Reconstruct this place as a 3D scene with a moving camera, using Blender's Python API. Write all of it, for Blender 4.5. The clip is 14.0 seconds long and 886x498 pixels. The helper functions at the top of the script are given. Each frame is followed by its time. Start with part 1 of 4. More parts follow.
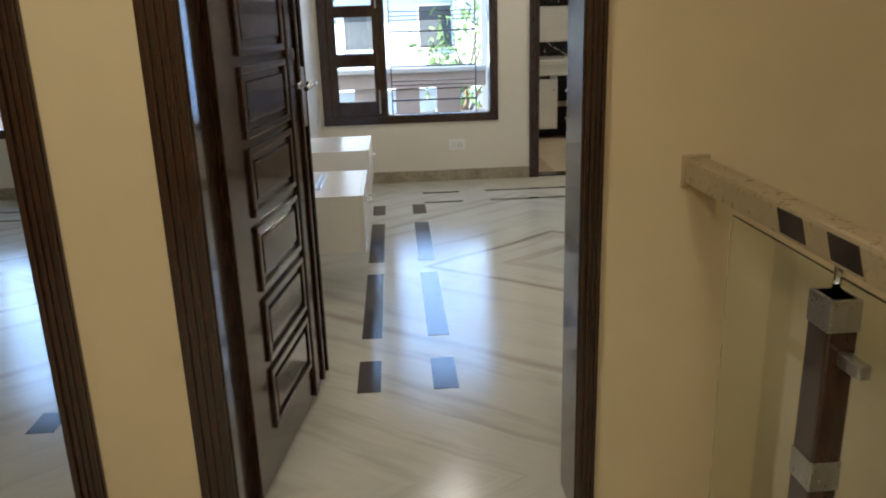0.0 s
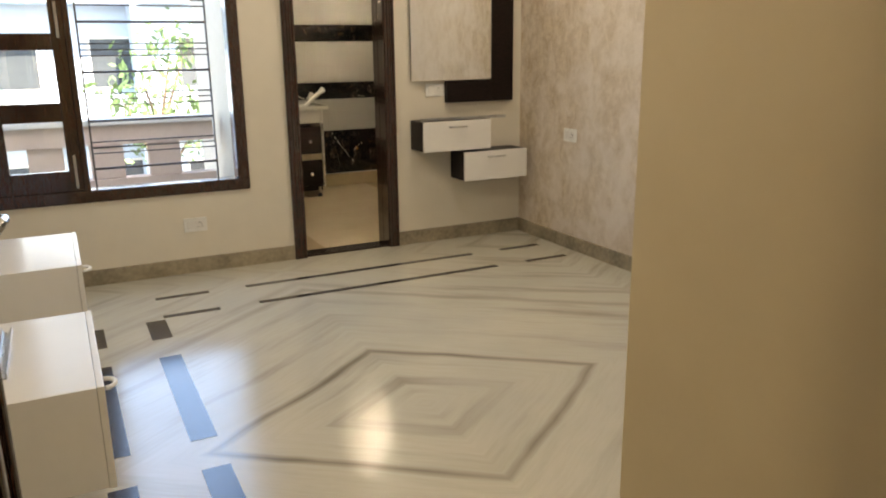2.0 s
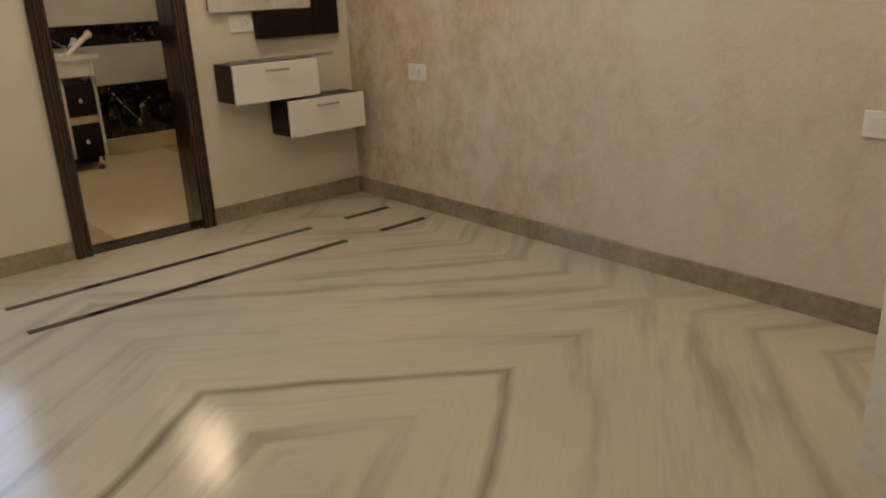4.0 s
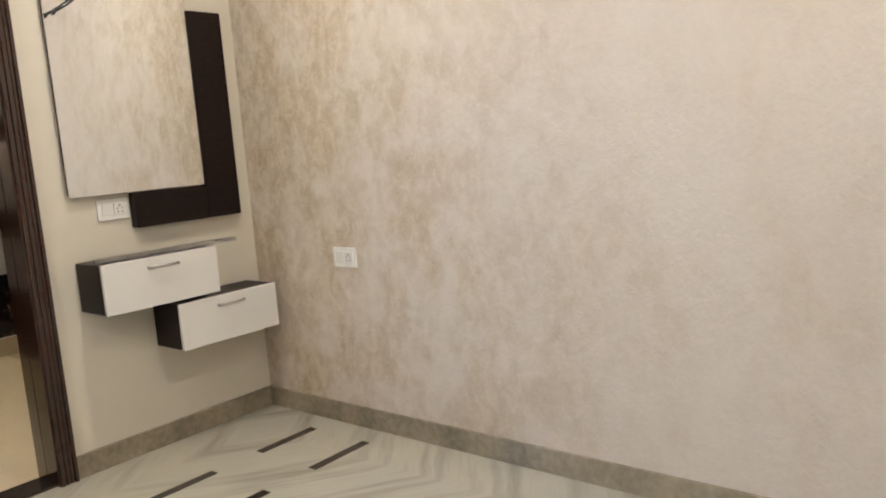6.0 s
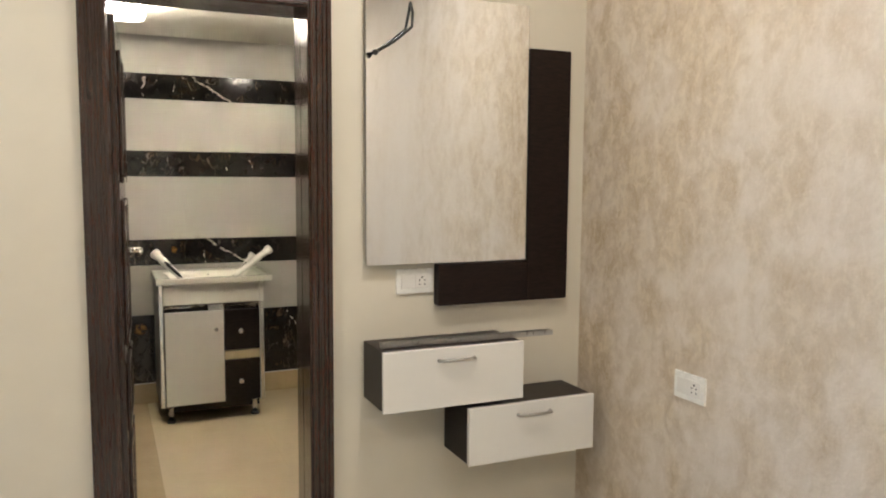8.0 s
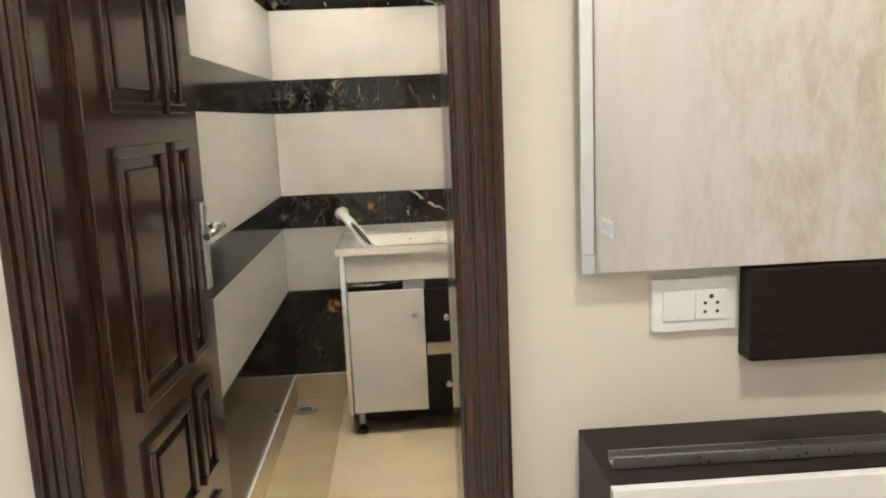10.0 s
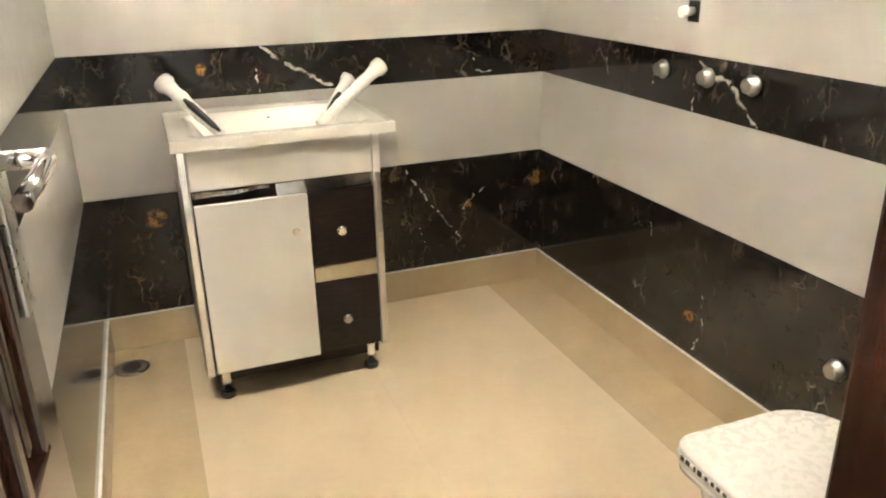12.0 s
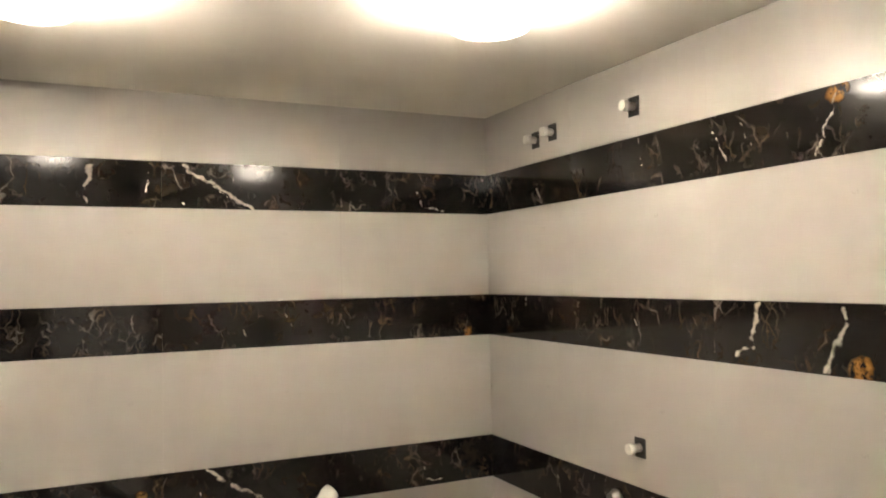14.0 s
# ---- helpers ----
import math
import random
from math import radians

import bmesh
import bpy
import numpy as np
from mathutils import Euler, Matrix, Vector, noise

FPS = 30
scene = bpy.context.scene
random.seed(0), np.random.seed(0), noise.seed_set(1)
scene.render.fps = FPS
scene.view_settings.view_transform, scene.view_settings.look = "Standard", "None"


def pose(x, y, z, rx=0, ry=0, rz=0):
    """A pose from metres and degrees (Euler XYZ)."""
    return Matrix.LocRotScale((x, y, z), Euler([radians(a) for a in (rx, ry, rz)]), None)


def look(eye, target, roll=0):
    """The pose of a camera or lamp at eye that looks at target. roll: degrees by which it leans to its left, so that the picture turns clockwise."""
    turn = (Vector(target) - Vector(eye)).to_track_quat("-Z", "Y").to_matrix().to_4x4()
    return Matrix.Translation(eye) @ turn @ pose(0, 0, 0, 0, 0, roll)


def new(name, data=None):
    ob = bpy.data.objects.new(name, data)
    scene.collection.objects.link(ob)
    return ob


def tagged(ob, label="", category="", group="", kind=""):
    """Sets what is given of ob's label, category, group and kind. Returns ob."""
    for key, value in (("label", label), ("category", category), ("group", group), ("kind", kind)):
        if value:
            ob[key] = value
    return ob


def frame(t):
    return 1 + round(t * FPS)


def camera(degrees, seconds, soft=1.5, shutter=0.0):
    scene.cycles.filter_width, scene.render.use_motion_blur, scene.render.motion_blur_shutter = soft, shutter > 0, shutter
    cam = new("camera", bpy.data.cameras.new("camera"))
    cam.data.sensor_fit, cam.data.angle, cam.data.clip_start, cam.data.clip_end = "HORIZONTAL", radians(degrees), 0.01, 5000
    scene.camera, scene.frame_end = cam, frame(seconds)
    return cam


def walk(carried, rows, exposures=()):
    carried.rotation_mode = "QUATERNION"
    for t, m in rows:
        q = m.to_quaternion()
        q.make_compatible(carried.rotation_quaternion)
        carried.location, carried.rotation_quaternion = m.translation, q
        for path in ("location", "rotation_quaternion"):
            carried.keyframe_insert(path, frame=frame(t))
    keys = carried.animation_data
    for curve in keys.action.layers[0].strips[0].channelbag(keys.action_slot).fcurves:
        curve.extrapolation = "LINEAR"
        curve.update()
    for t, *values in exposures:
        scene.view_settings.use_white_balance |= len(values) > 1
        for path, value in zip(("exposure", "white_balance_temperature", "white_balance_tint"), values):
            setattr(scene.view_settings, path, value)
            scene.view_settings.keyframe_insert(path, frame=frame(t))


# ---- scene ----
cam = camera(60.0, 14.0, 2.0)
PATH = [
    (0, (-0.071, 0.513, 1.408), (0.037, 2.425, 0.83), -1.8),
    (0.5, (-0.159, 0.985, 1.427), (0.083, 2.9, 0.902), -0.4),
    (1, (-0.19, 1.416, 1.442), (0.188, 3.319, 0.955), -0.3),
    (1.5, (-0.207, 1.819, 1.447), (0.37, 3.673, 0.97), -0.5),
    (2, (-0.278, 2.2, 1.414), (0.587, 3.931, 0.908), -0.7),
    (2.5, (-0.299, 2.319, 1.4), (0.683, 3.964, 0.823), -0.9),
    (3, (-0.204, 2.595, 1.319), (0.732, 4.232, 0.654), -1.4),
    (3.5, (-0.064, 2.836, 1.312), (0.918, 4.431, 0.611), -2.2),
    (4, (0.055, 3.156, 1.29), (1.298, 4.581, 0.637), -2.4),
    (4.2, (0.094, 3.262, 1.288), (1.457, 4.59, 0.674), -2.7),
    (6.3, (0.603, 4.15, 1.336), (2.125, 5.426, 1.102), -4.9),
    (6.5, (0.671, 4.198, 1.38), (2.085, 5.596, 1.169), -4.2),
    (7, (0.949, 4.253, 1.48), (2.033, 5.924, 1.298), -3.3),
    (7.2, (0.946, 4.311, 1.492), (1.949, 6.031, 1.304), -2.4),
    (9.3, (1.724, 5.525, 1.515), (2.232, 7.45, 1.326), -0.4),
    (9.5, (1.737, 5.676, 1.509), (2.154, 7.621, 1.304), -1.2),
    (10, (1.734, 6.069, 1.45), (1.841, 8.037, 1.11), -2.4),
    (10.5, (1.65, 6.385, 1.373), (1.648, 8.314, 0.846), -1.5),
    (11, (1.492, 6.706, 1.371), (1.629, 8.565, 0.648), -1.5),
    (11.5, (1.392, 6.998, 1.359), (1.769, 8.797, 0.57), -1.6),
    (12, (1.398, 7.148, 1.387), (2.059, 8.891, 0.663), -1.2),
    (12.5, (1.382, 7.229, 1.471), (2.283, 8.912, 0.876), -1.5),
    (13, (1.395, 7.227, 1.542), (2.33, 8.951, 1.149), -1.8),
    (13.5, (1.39, 7.239, 1.635), (2.305, 9.009, 1.462), -1.4),
    (14, (1.388, 7.213, 1.737), (2.253, 9.015, 1.809), -1.1),
]
EXPOSURES = [(0.0, 2.7, 6350, 7), (1.0, 2.75, 6650, 7), (2.0, 2.95, 7900, 11), (3.0, 2.75, 7250, 11), (3.5, 2.65, 7000, 9), (4.0, 2.48, 8500, 14), (4.2, 2.45, 8500, 14), (6.3, 3.5, 6500, 11), (9.5, 3.33, 6800, 10), (10.0, 3.78, 6300, 10),
             (10.5, 4.0, 6300, 10), (11.0, 4.4, 6450, 10), (12.0, 4.4, 6550, 10), (12.5, 4.72, 5850, 8), (13.0, 4.4, 6050, 11), (13.5, 4.1, 6150, 13), (14.0, 3.5, 6850, 15)]
walk(cam, [(t, look(eye, target, roll)) for t, eye, target, roll in PATH], EXPOSURES)

# ---- world and large lights ----
world = bpy.data.worlds.new("sky")
scene.world = world
world.use_nodes = True
wn = world.node_tree
sky = wn.nodes.new("ShaderNodeTexSky")
sky.sky_type, sky.sun_disc = "NISHITA", False
sky.sun_elevation, sky.sun_rotation = radians(48), radians(150)
wn.links.new(sky.outputs[0], wn.nodes["Background"].inputs[0])
wn.nodes["Background"].inputs[1].default_value = 0.15
sun = new("sun", bpy.data.lights.new("sun", "SUN"))
sun.data.energy, sun.data.angle, sun.data.color = 3.6, radians(0.5), (1.0, 0.94, 0.85)
sun.matrix_world = look((4, -14, 16), (0, 0, 0))


def area(name, m, size, power, colour, size_y=None):
    ob = new(name, bpy.data.lights.new(name, "AREA"))
    ob.data.shape = "RECTANGLE" if size_y else "DISK"
    ob.data.size, ob.data.energy, ob.data.color = size, power, colour
    if size_y:
        ob.data.size_y = size_y
    ob.matrix_world = m
    return ob


WARM = (1.0, 0.94, 0.86)
BATH_WARM = (1.0, 0.92, 0.79)
LAMPS = {"bath": 0.235, "room": 1.42, "hall": 2.4, "next": 1.9}
HALL_WARM = (1.0, 0.88, 0.66)
area("window_daylight", pose(0.32, 7.47, 1.36, -90, 0, 0), 0.80, 2.6, (0.26, 0.50, 1.0), 1.45)
area("window_daylight_next", pose(-3.4, 7.47, 1.36, -90, 0, 0), 0.70, 2.6, (0.30, 0.54, 1.0), 1.45)

# ---- materials ----


class Nodes:
    """A short way to write a node material."""

    def __init__(self, name):
        self.m = bpy.data.materials.new(name)
        self.m.use_nodes = True
        self.t = self.m.node_tree
        self.b = self.t.nodes["Principled BSDF"]
        self.c = self.add("ShaderNodeTexCoord").outputs["Object"]

    def add(self, kind, operation="", feature="", data_type=""):
        n = self.t.nodes.new(kind)
        if operation:
            n.operation = operation
        if feature:
            n.feature = feature
        if data_type:
            n.data_type = data_type
        return n

    def put(self, a, b):
        if isinstance(a, (int, float, tuple)):
            b.default_value = a
        else:
            self.t.links.new(a, b)

    def noise(self, scale, detail=4.0, rough=0.55, at=None, stretch=None, distort=0.0):
        n = self.add("ShaderNodeTexNoise")
        p = at or self.c
        if stretch:
            p = self.scaled(p, stretch)
        self.put(p, n.inputs["Vector"])
        n.inputs["Scale"].default_value, n.inputs["Detail"].default_value = scale, detail
        n.inputs["Roughness"].default_value, n.inputs["Distortion"].default_value = rough, distort
        return n.outputs["Fac"]

    def scaled(self, p, stretch):
        v = self.add("ShaderNodeVectorMath", operation="MULTIPLY")
        self.put(p, v.inputs[0])
        v.inputs[1].default_value = stretch
        return v.outputs[0]

    def shifted(self, amount=20.0):
        """Coordinates moved by the object's own random number."""
        r = self.add("ShaderNodeObjectInfo").outputs["Random"]
        v = self.add("ShaderNodeVectorMath", operation="MULTIPLY_ADD")
        self.put(r, v.inputs[0])
        v.inputs[1].default_value = (amount, amount * 0.7, amount * 1.3)
        self.put(self.c, v.inputs[2])
        return v.outputs[0]

    def math(self, op, a, b=0.0, clamp=False):
        n = self.add("ShaderNodeMath", operation=op)
        n.use_clamp = clamp
        self.put(a, n.inputs[0])
        self.put(b, n.inputs[1])
        return n.outputs[0]

    def ramp(self, fac, lo, hi, a=0.0, b=1.0):
        n = self.add("ShaderNodeMapRange")
        self.put(fac, n.inputs[0])
        for i, v in enumerate((lo, hi, a, b)):
            n.inputs[1 + i].default_value = v
        return n.outputs[0]

    def mix(self, fac, a, b):
        n = self.add("ShaderNodeMix", data_type="RGBA")
        self.put(fac, n.inputs[0])
        self.put((*a, 1) if isinstance(a, tuple) else a, n.inputs[6])
        self.put((*b, 1) if isinstance(b, tuple) else b, n.inputs[7])
        return n.outputs[2]

    def bump(self, height, strength, distance=0.004):
        n = self.add("ShaderNodeBump")
        n.inputs["Strength"].default_value, n.inputs["Distance"].default_value = strength, distance
        self.put(height, n.inputs["Height"])
        self.put(n.outputs[0], self.b.inputs["Normal"])

    def done(self, colour, rough, metal=0.0, coat=0.0):
        self.put((*colour, 1) if isinstance(colour, tuple) else colour, self.b.inputs["Base Color"])
        self.put(rough, self.b.inputs["Roughness"])
        self.b.inputs["Metallic"].default_value = metal
        self.b.inputs["Coat Weight"].default_value = coat
        self.b.inputs["Coat Roughness"].default_value = 0.08
        return self.m


def plain(name, a, b, scale, rough, bump=0.0, metal=0.0, coat=0.0, stretch=None):
    """A surface of two near colours, mottled at two scales, with fine relief."""
    n = Nodes(name)
    big, fine = n.noise(scale, 3, stretch=stretch), n.noise(scale * 9, 5, stretch=stretch)
    f = n.math("ADD", n.math("MULTIPLY", big, 0.65), n.math("MULTIPLY", fine, 0.35))
    if bump:
        n.bump(fine, bump)
    return n.done(n.mix(n.ramp(f, 0.35, 0.65), a, b), n.ramp(fine, 0.3, 0.7, rough * 0.85, rough * 1.15), metal, coat)


def wood(name, a, b, stretch, rough, coat, gloss=0.5):
    n = Nodes(name)
    n.b.inputs["Specular IOR Level"].default_value = gloss
    g = n.noise(14, 6, 0.6, stretch=stretch, distort=0.6)
    w = n.noise(2.2, 3, 0.5)
    f = n.math("ADD", n.math("MULTIPLY", g, 0.75), n.math("MULTIPLY", w, 0.25))
    n.bump(g, 0.12, 0.002)
    return n.done(n.mix(n.ramp(f, 0.36, 0.66), a, b), n.ramp(w, 0.3, 0.7, rough * 0.8, rough * 1.2), 0.0, coat)


def marble_floor():
    """Book-matched white marble: streaks that run in nested diamonds from the middle of four slabs."""
    n = Nodes("white_veined_marble")
    sep = n.add("ShaderNodeSeparateXYZ")
    n.put(n.c, sep.inputs[0])
    dx = n.math("PINGPONG", n.math("ADD", sep.outputs[0], -0.95), 1.72)
    dy = n.math("PINGPONG", n.math("ADD", sep.outputs[1], -4.83), 2.2)
    warp = n.math("MULTIPLY", n.math("SUBTRACT", n.noise(1.1, 3), 0.5), 0.22)
    r = n.math("ADD", n.math("ADD", n.math("DIVIDE", dx, 0.86), n.math("DIVIDE", dy, 0.64)), warp)
    along = n.math("SUBTRACT", n.math("DIVIDE", dx, 0.86), n.math("DIVIDE", dy, 0.64))
    comb = n.add("ShaderNodeCombineXYZ")
    n.put(n.math("MULTIPLY", r, 1.0), comb.inputs[0])
    n.put(n.math("MULTIPLY", along, 0.10), comb.inputs[1])
    streak = n.noise(3.6, 5, 0.58, at=comb.outputs[0])
    fine = n.noise(26, 5, 0.6, at=comb.outputs[0])
    ring = n.math("ABSOLUTE", n.math("SUBTRACT", r, 1.0))
    ring2 = n.math("ABSOLUTE", n.math("SUBTRACT", r, 2.72))
    line = n.math("MAXIMUM", n.ramp(ring, 0.0, 0.06, 1.5, 0.0), n.ramp(ring2, 0.0, 0.09, 0.9, 0.0))
    dark = n.math("ADD", n.math("MULTIPLY", n.ramp(streak, 0.50, 0.74, 0.0, 0.85), n.ramp(n.noise(0.55, 2), 0.38, 0.60, 0.25, 1.0)), n.math("MULTIPLY", line, n.noise(1.7, 2)), True)
    base = n.mix(n.ramp(n.noise(0.9, 3), 0.35, 0.65), (0.54, 0.50, 0.40), (0.46, 0.44, 0.37))
    base = n.mix(n.ramp(fine, 0.42, 0.75, 0.0, 0.22), base, (0.34, 0.30, 0.215))
    col = n.mix(dark, base, (0.20, 0.175, 0.13))
    return n.done(col, n.ramp(n.noise(3, 3), 0.3, 0.7, 0.14, 0.21), 0.0, 0.0)


# larger veins of the printed black tiles: (half width, points), along x on the north wall and y on the east wall
VEINS_NORTH = [
    (0.0065, ((1.73, 2.145), (1.77, 2.108), (1.83, 2.080), (1.97, 1.994))), (0.003, ((1.787, 2.106), (1.88, 2.035))), (0.0055, ((1.435, 2.13), (1.417, 2.058), (1.417, 1.998))),
    (0.003, ((1.72, 2.058), (1.73, 1.999))), (0.002, ((1.614, 2.113), (1.61, 2.045))), (0.003, ((2.62, 2.076), (2.635, 2.017), (2.73, 2.005))),
    (0.0065, ((1.802, 1.083), (1.856, 1.035), (1.932, 0.99), (2.04, 0.927))), (0.003, ((1.778, 1.005), (1.783, 0.924))), (0.0025, ((2.62, 1.0), (2.635, 0.94), (2.72, 0.93))),
    (0.002, ((1.90, 1.62), (1.947, 1.508))), (0.0018, ((2.08, 1.613), (2.11, 1.56))), (0.0035, ((2.313, 0.577), (2.433, 0.40), (2.563, 0.246))),
    (0.002, ((2.69, 0.47), (2.57, 0.372))), (0.002, ((2.377, 0.312), (2.397, 0.233)))]
VEINS_EAST = [
    (0.0035, ((8.775, 2.145), (8.727, 2.083), (8.70, 2.026))), (0.004, ((8.37, 2.138), (8.394, 2.08), (8.427, 1.999))), (0.002, ((8.648, 2.106), (8.614, 2.05))),
    (0.003, ((9.616, 2.054), (9.591, 2.003))), (0.002, ((9.048, 2.146), (9.033, 2.057))), (0.003, ((9.705, 1.655), (9.716, 1.58))),
    (0.0065, ((8.605, 1.65), (8.634, 1.59), (8.636, 1.549), (8.683, 1.513))), (0.006, ((8.37, 1.65), (8.365, 1.611), (8.403, 1.552), (8.419, 1.50))), (0.002, ((9.092, 1.603), (9.044, 1.52))),
    (0.0018, ((9.369, 1.65), (9.407, 1.533))), (0.0055, ((9.034, 1.077), (8.983, 1.043), (8.888, 1.022), (8.777, 0.92))), (0.003, ((9.257, 1.07), (9.243, 0.959))),
    (0.002, ((9.522, 1.021), (9.506, 0.962))), (0.003, ((9.047, 1.003), (9.035, 0.917))), (0.003, ((8.911, 0.361), (8.892, 0.239), (8.932, 0.157))), (0.003, ((9.202, 0.517), (9.181, 0.472)))]
GOLD_SPOTS = [(8.335, 1.512, 0.030, "east"), (8.37, 2.135, 0.028, "east"), (8.955, 0.268, 0.022, "east"), (1.586, 1.017, 0.022, "north"), (2.915, 0.47, 0.034, "north"), (1.365, 0.50, 0.040, "north"), (2.83, 1.512, 0.024, "north"), (2.60, 0.385, 0.018, "north")]


def black_marble(wall, low, high):
    """Polished black stone print: a few large pale veins, rusty gold spots, and faint short scratches."""
    n = Nodes("black_gold_marble_" + wall)
    p = n.shifted()
    where = n.add("ShaderNodeNewGeometry").outputs["Position"]
    wt = n.add("ShaderNodeTexNoise")
    n.put(where, wt.inputs["Vector"])
    wt.inputs["Scale"].default_value, wt.inputs["Detail"].default_value = 22.0, 5.0
    bent_at = n.add("ShaderNodeVectorMath", operation="MULTIPLY_ADD")
    n.put(wt.outputs["Color"], bent_at.inputs[0])
    bent_at.inputs[1].default_value = (0.046, 0.046, 0.046)
    off = n.add("ShaderNodeVectorMath", operation="SUBTRACT")
    n.put(where, off.inputs[0])
    off.inputs[1].default_value = (0.023, 0.023, 0.023)
    n.put(off.outputs[0], bent_at.inputs[2])
    at = bent_at.outputs[0]

    def away(a, b=None):
        """How far the surface point lies from a point, or from the line between two."""
        pa = n.add("ShaderNodeVectorMath", operation="SUBTRACT")
        n.put(at, pa.inputs[0])
        pa.inputs[1].default_value = a
        out = pa.outputs[0]
        if b is not None:
            d = Vector(b) - Vector(a)
            dot = n.add("ShaderNodeVectorMath", operation="DOT_PRODUCT")
            n.put(out, dot.inputs[0])
            dot.inputs[1].default_value = d / d.length_squared
            share = n.math("MULTIPLY", dot.outputs["Value"], 1.0, True)
            back = n.add("ShaderNodeVectorMath", operation="MULTIPLY_ADD")
            n.put(share, back.inputs[0])
            back.inputs[1].default_value = -d
            n.put(out, back.inputs[2])
            out = back.outputs[0]
        size = n.add("ShaderNodeVectorMath", operation="LENGTH")
        n.put(out, size.inputs[0])
        return size.outputs["Value"]

    def spread(u, z):
        return (u, 10.0, z) if wall == "north" else (2.932, u, z)

    near = spot = None
    for half, line in {"north": VEINS_NORTH, "east": VEINS_EAST}.get(wall, []):
        if low < line[0][1] < high:
            for a, b in zip(line, line[1:]):
                d = n.math("MULTIPLY", away(spread(*a), spread(*b)), 1.25 / half)
                near = d if near is None else n.math("MINIMUM", near, d)
    for u, z, r, side in GOLD_SPOTS:
        if side == wall and low < z < high:
            d = n.math("MULTIPLY", away(spread(u, z)), 1.0 / r)
            spot = d if spot is None else n.math("MINIMUM", spot, d)
    vein = gold = 0.0
    if near is not None:
        uneven = n.ramp(n.noise(30, 4, at=where), 0.35, 0.62, 0.55, 1.5)
        vein = n.math("MULTIPLY", n.ramp(n.math("DIVIDE", near, uneven), 0.55, 1.45, 1.0, 0.0), n.ramp(n.noise(14, 3, at=where), 0.30, 0.48, 0.35, 1.0))
    if spot is not None:
        gold = n.math("MULTIPLY", n.ramp(spot, 0.6, 1.1, 1.0, 0.0), n.ramp(n.noise(34, 5, 0.7, at=where), 0.44, 0.54))

    def scratches(scale, width, lo, hi, seed):
        vo = n.add("ShaderNodeTexVoronoi", feature="DISTANCE_TO_EDGE")
        mixed = n.add("ShaderNodeVectorMath", operation="ADD")
        n.put(n.scaled(p, (1.0, 1.0, 0.5)), mixed.inputs[0])
        n.put(n.scaled(wt.outputs["Color"], (0.05, 0.05, 0.05)), mixed.inputs[1])
        n.put(mixed.outputs[0], vo.inputs["Vector"])
        vo.inputs["Scale"].default_value = scale
        return n.math("MULTIPLY", n.ramp(vo.outputs["Distance"], 0.0, width, 1.0, 0.0), n.ramp(n.noise(seed, 3, at=p), lo, hi))

    faint = n.math("MAXIMUM", n.math("MULTIPLY", scratches(11.0, 0.035, 0.53, 0.66, 9.0), 0.45), n.math("MULTIPLY", scratches(27.0, 0.07, 0.51, 0.68, 12.0), 0.30))
    cloud = n.noise(9, 6, 0.65, at=p)
    base = n.mix(n.ramp(cloud, 0.50, 0.85), (0.008, 0.0065, 0.006), (0.055, 0.040, 0.028))
    hue = n.mix(n.ramp(n.noise(6, 2, at=p), 0.46, 0.58), (0.44, 0.40, 0.34), (0.26, 0.18, 0.10))
    col = n.mix(vein, n.mix(gold, n.mix(faint, base, hue), (0.42, 0.20, 0.05)), (0.62, 0.58, 0.50))
    n.b.inputs["Specular IOR Level"].default_value = 0.5
    return n.done(col, 0.11)


def plaster_wall():
    """Pearly decorative plaster: curled ochre trowel strokes, relief shading and pearl sheen put into the colour,
    strongest near the corner.
    """
    n = Nodes("pearly_stroked_plaster")
    sep = n.add("ShaderNodeSeparateXYZ")
    n.put(n.c, sep.inputs[0])
    curl = n.noise(15.0, 4, 0.6, stretch=(1, 1, 0.75), distort=0.5)
    fine = n.noise(44, 5, 0.68, stretch=(1, 1, 0.7), distort=0.3)
    grain = n.noise(95, 3, 0.6)
    big = n.noise(1.3, 3, stretch=(1, 1, 0.7))
    patch = n.noise(4.2, 4, 0.6, stretch=(1, 1, 0.8), distort=0.6)
    # Ramp puts the pearl sheen's change along the wall into the colour; noise varies it.
    sheen_tone = n.math("ADD", n.ramp(sep.outputs[1], 5.2, 6.7, 0.0, 0.72), n.ramp(big, 0.40, 0.68, 0.08, 0.40), True)
    h = n.math("ADD", n.math("MULTIPLY", curl, 0.45), n.math("ADD", n.math("MULTIPLY", fine, 0.45), n.math("MULTIPLY", grain, 0.10)))
    n.bump(h, 0.65, 0.010)
    # Strokes are partly the side-lit relief's shading, put into the colour.
    stroke = n.math("MULTIPLY", n.ramp(h, 0.43, 0.565, 0.0, 0.85), n.ramp(patch, 0.36, 0.58, 0.30, 1.0))
    f = n.math("MULTIPLY", stroke, sheen_tone, True)
    pale = n.mix(n.ramp(big, 0.3, 0.7), (0.69, 0.615, 0.535), (0.66, 0.575, 0.485))
    pale = n.mix(n.math("MULTIPLY", n.ramp(patch, 0.40, 0.62), sheen_tone), pale, (0.61, 0.51, 0.375))
    col = n.mix(n.ramp(fine, 0.44, 0.62, 0.0, 0.25), n.mix(f, pale, (0.37, 0.26, 0.15)), (0.76, 0.70, 0.62))
    return n.done(col, n.ramp(grain, 0.35, 0.65, 0.36, 0.46), 0.0)


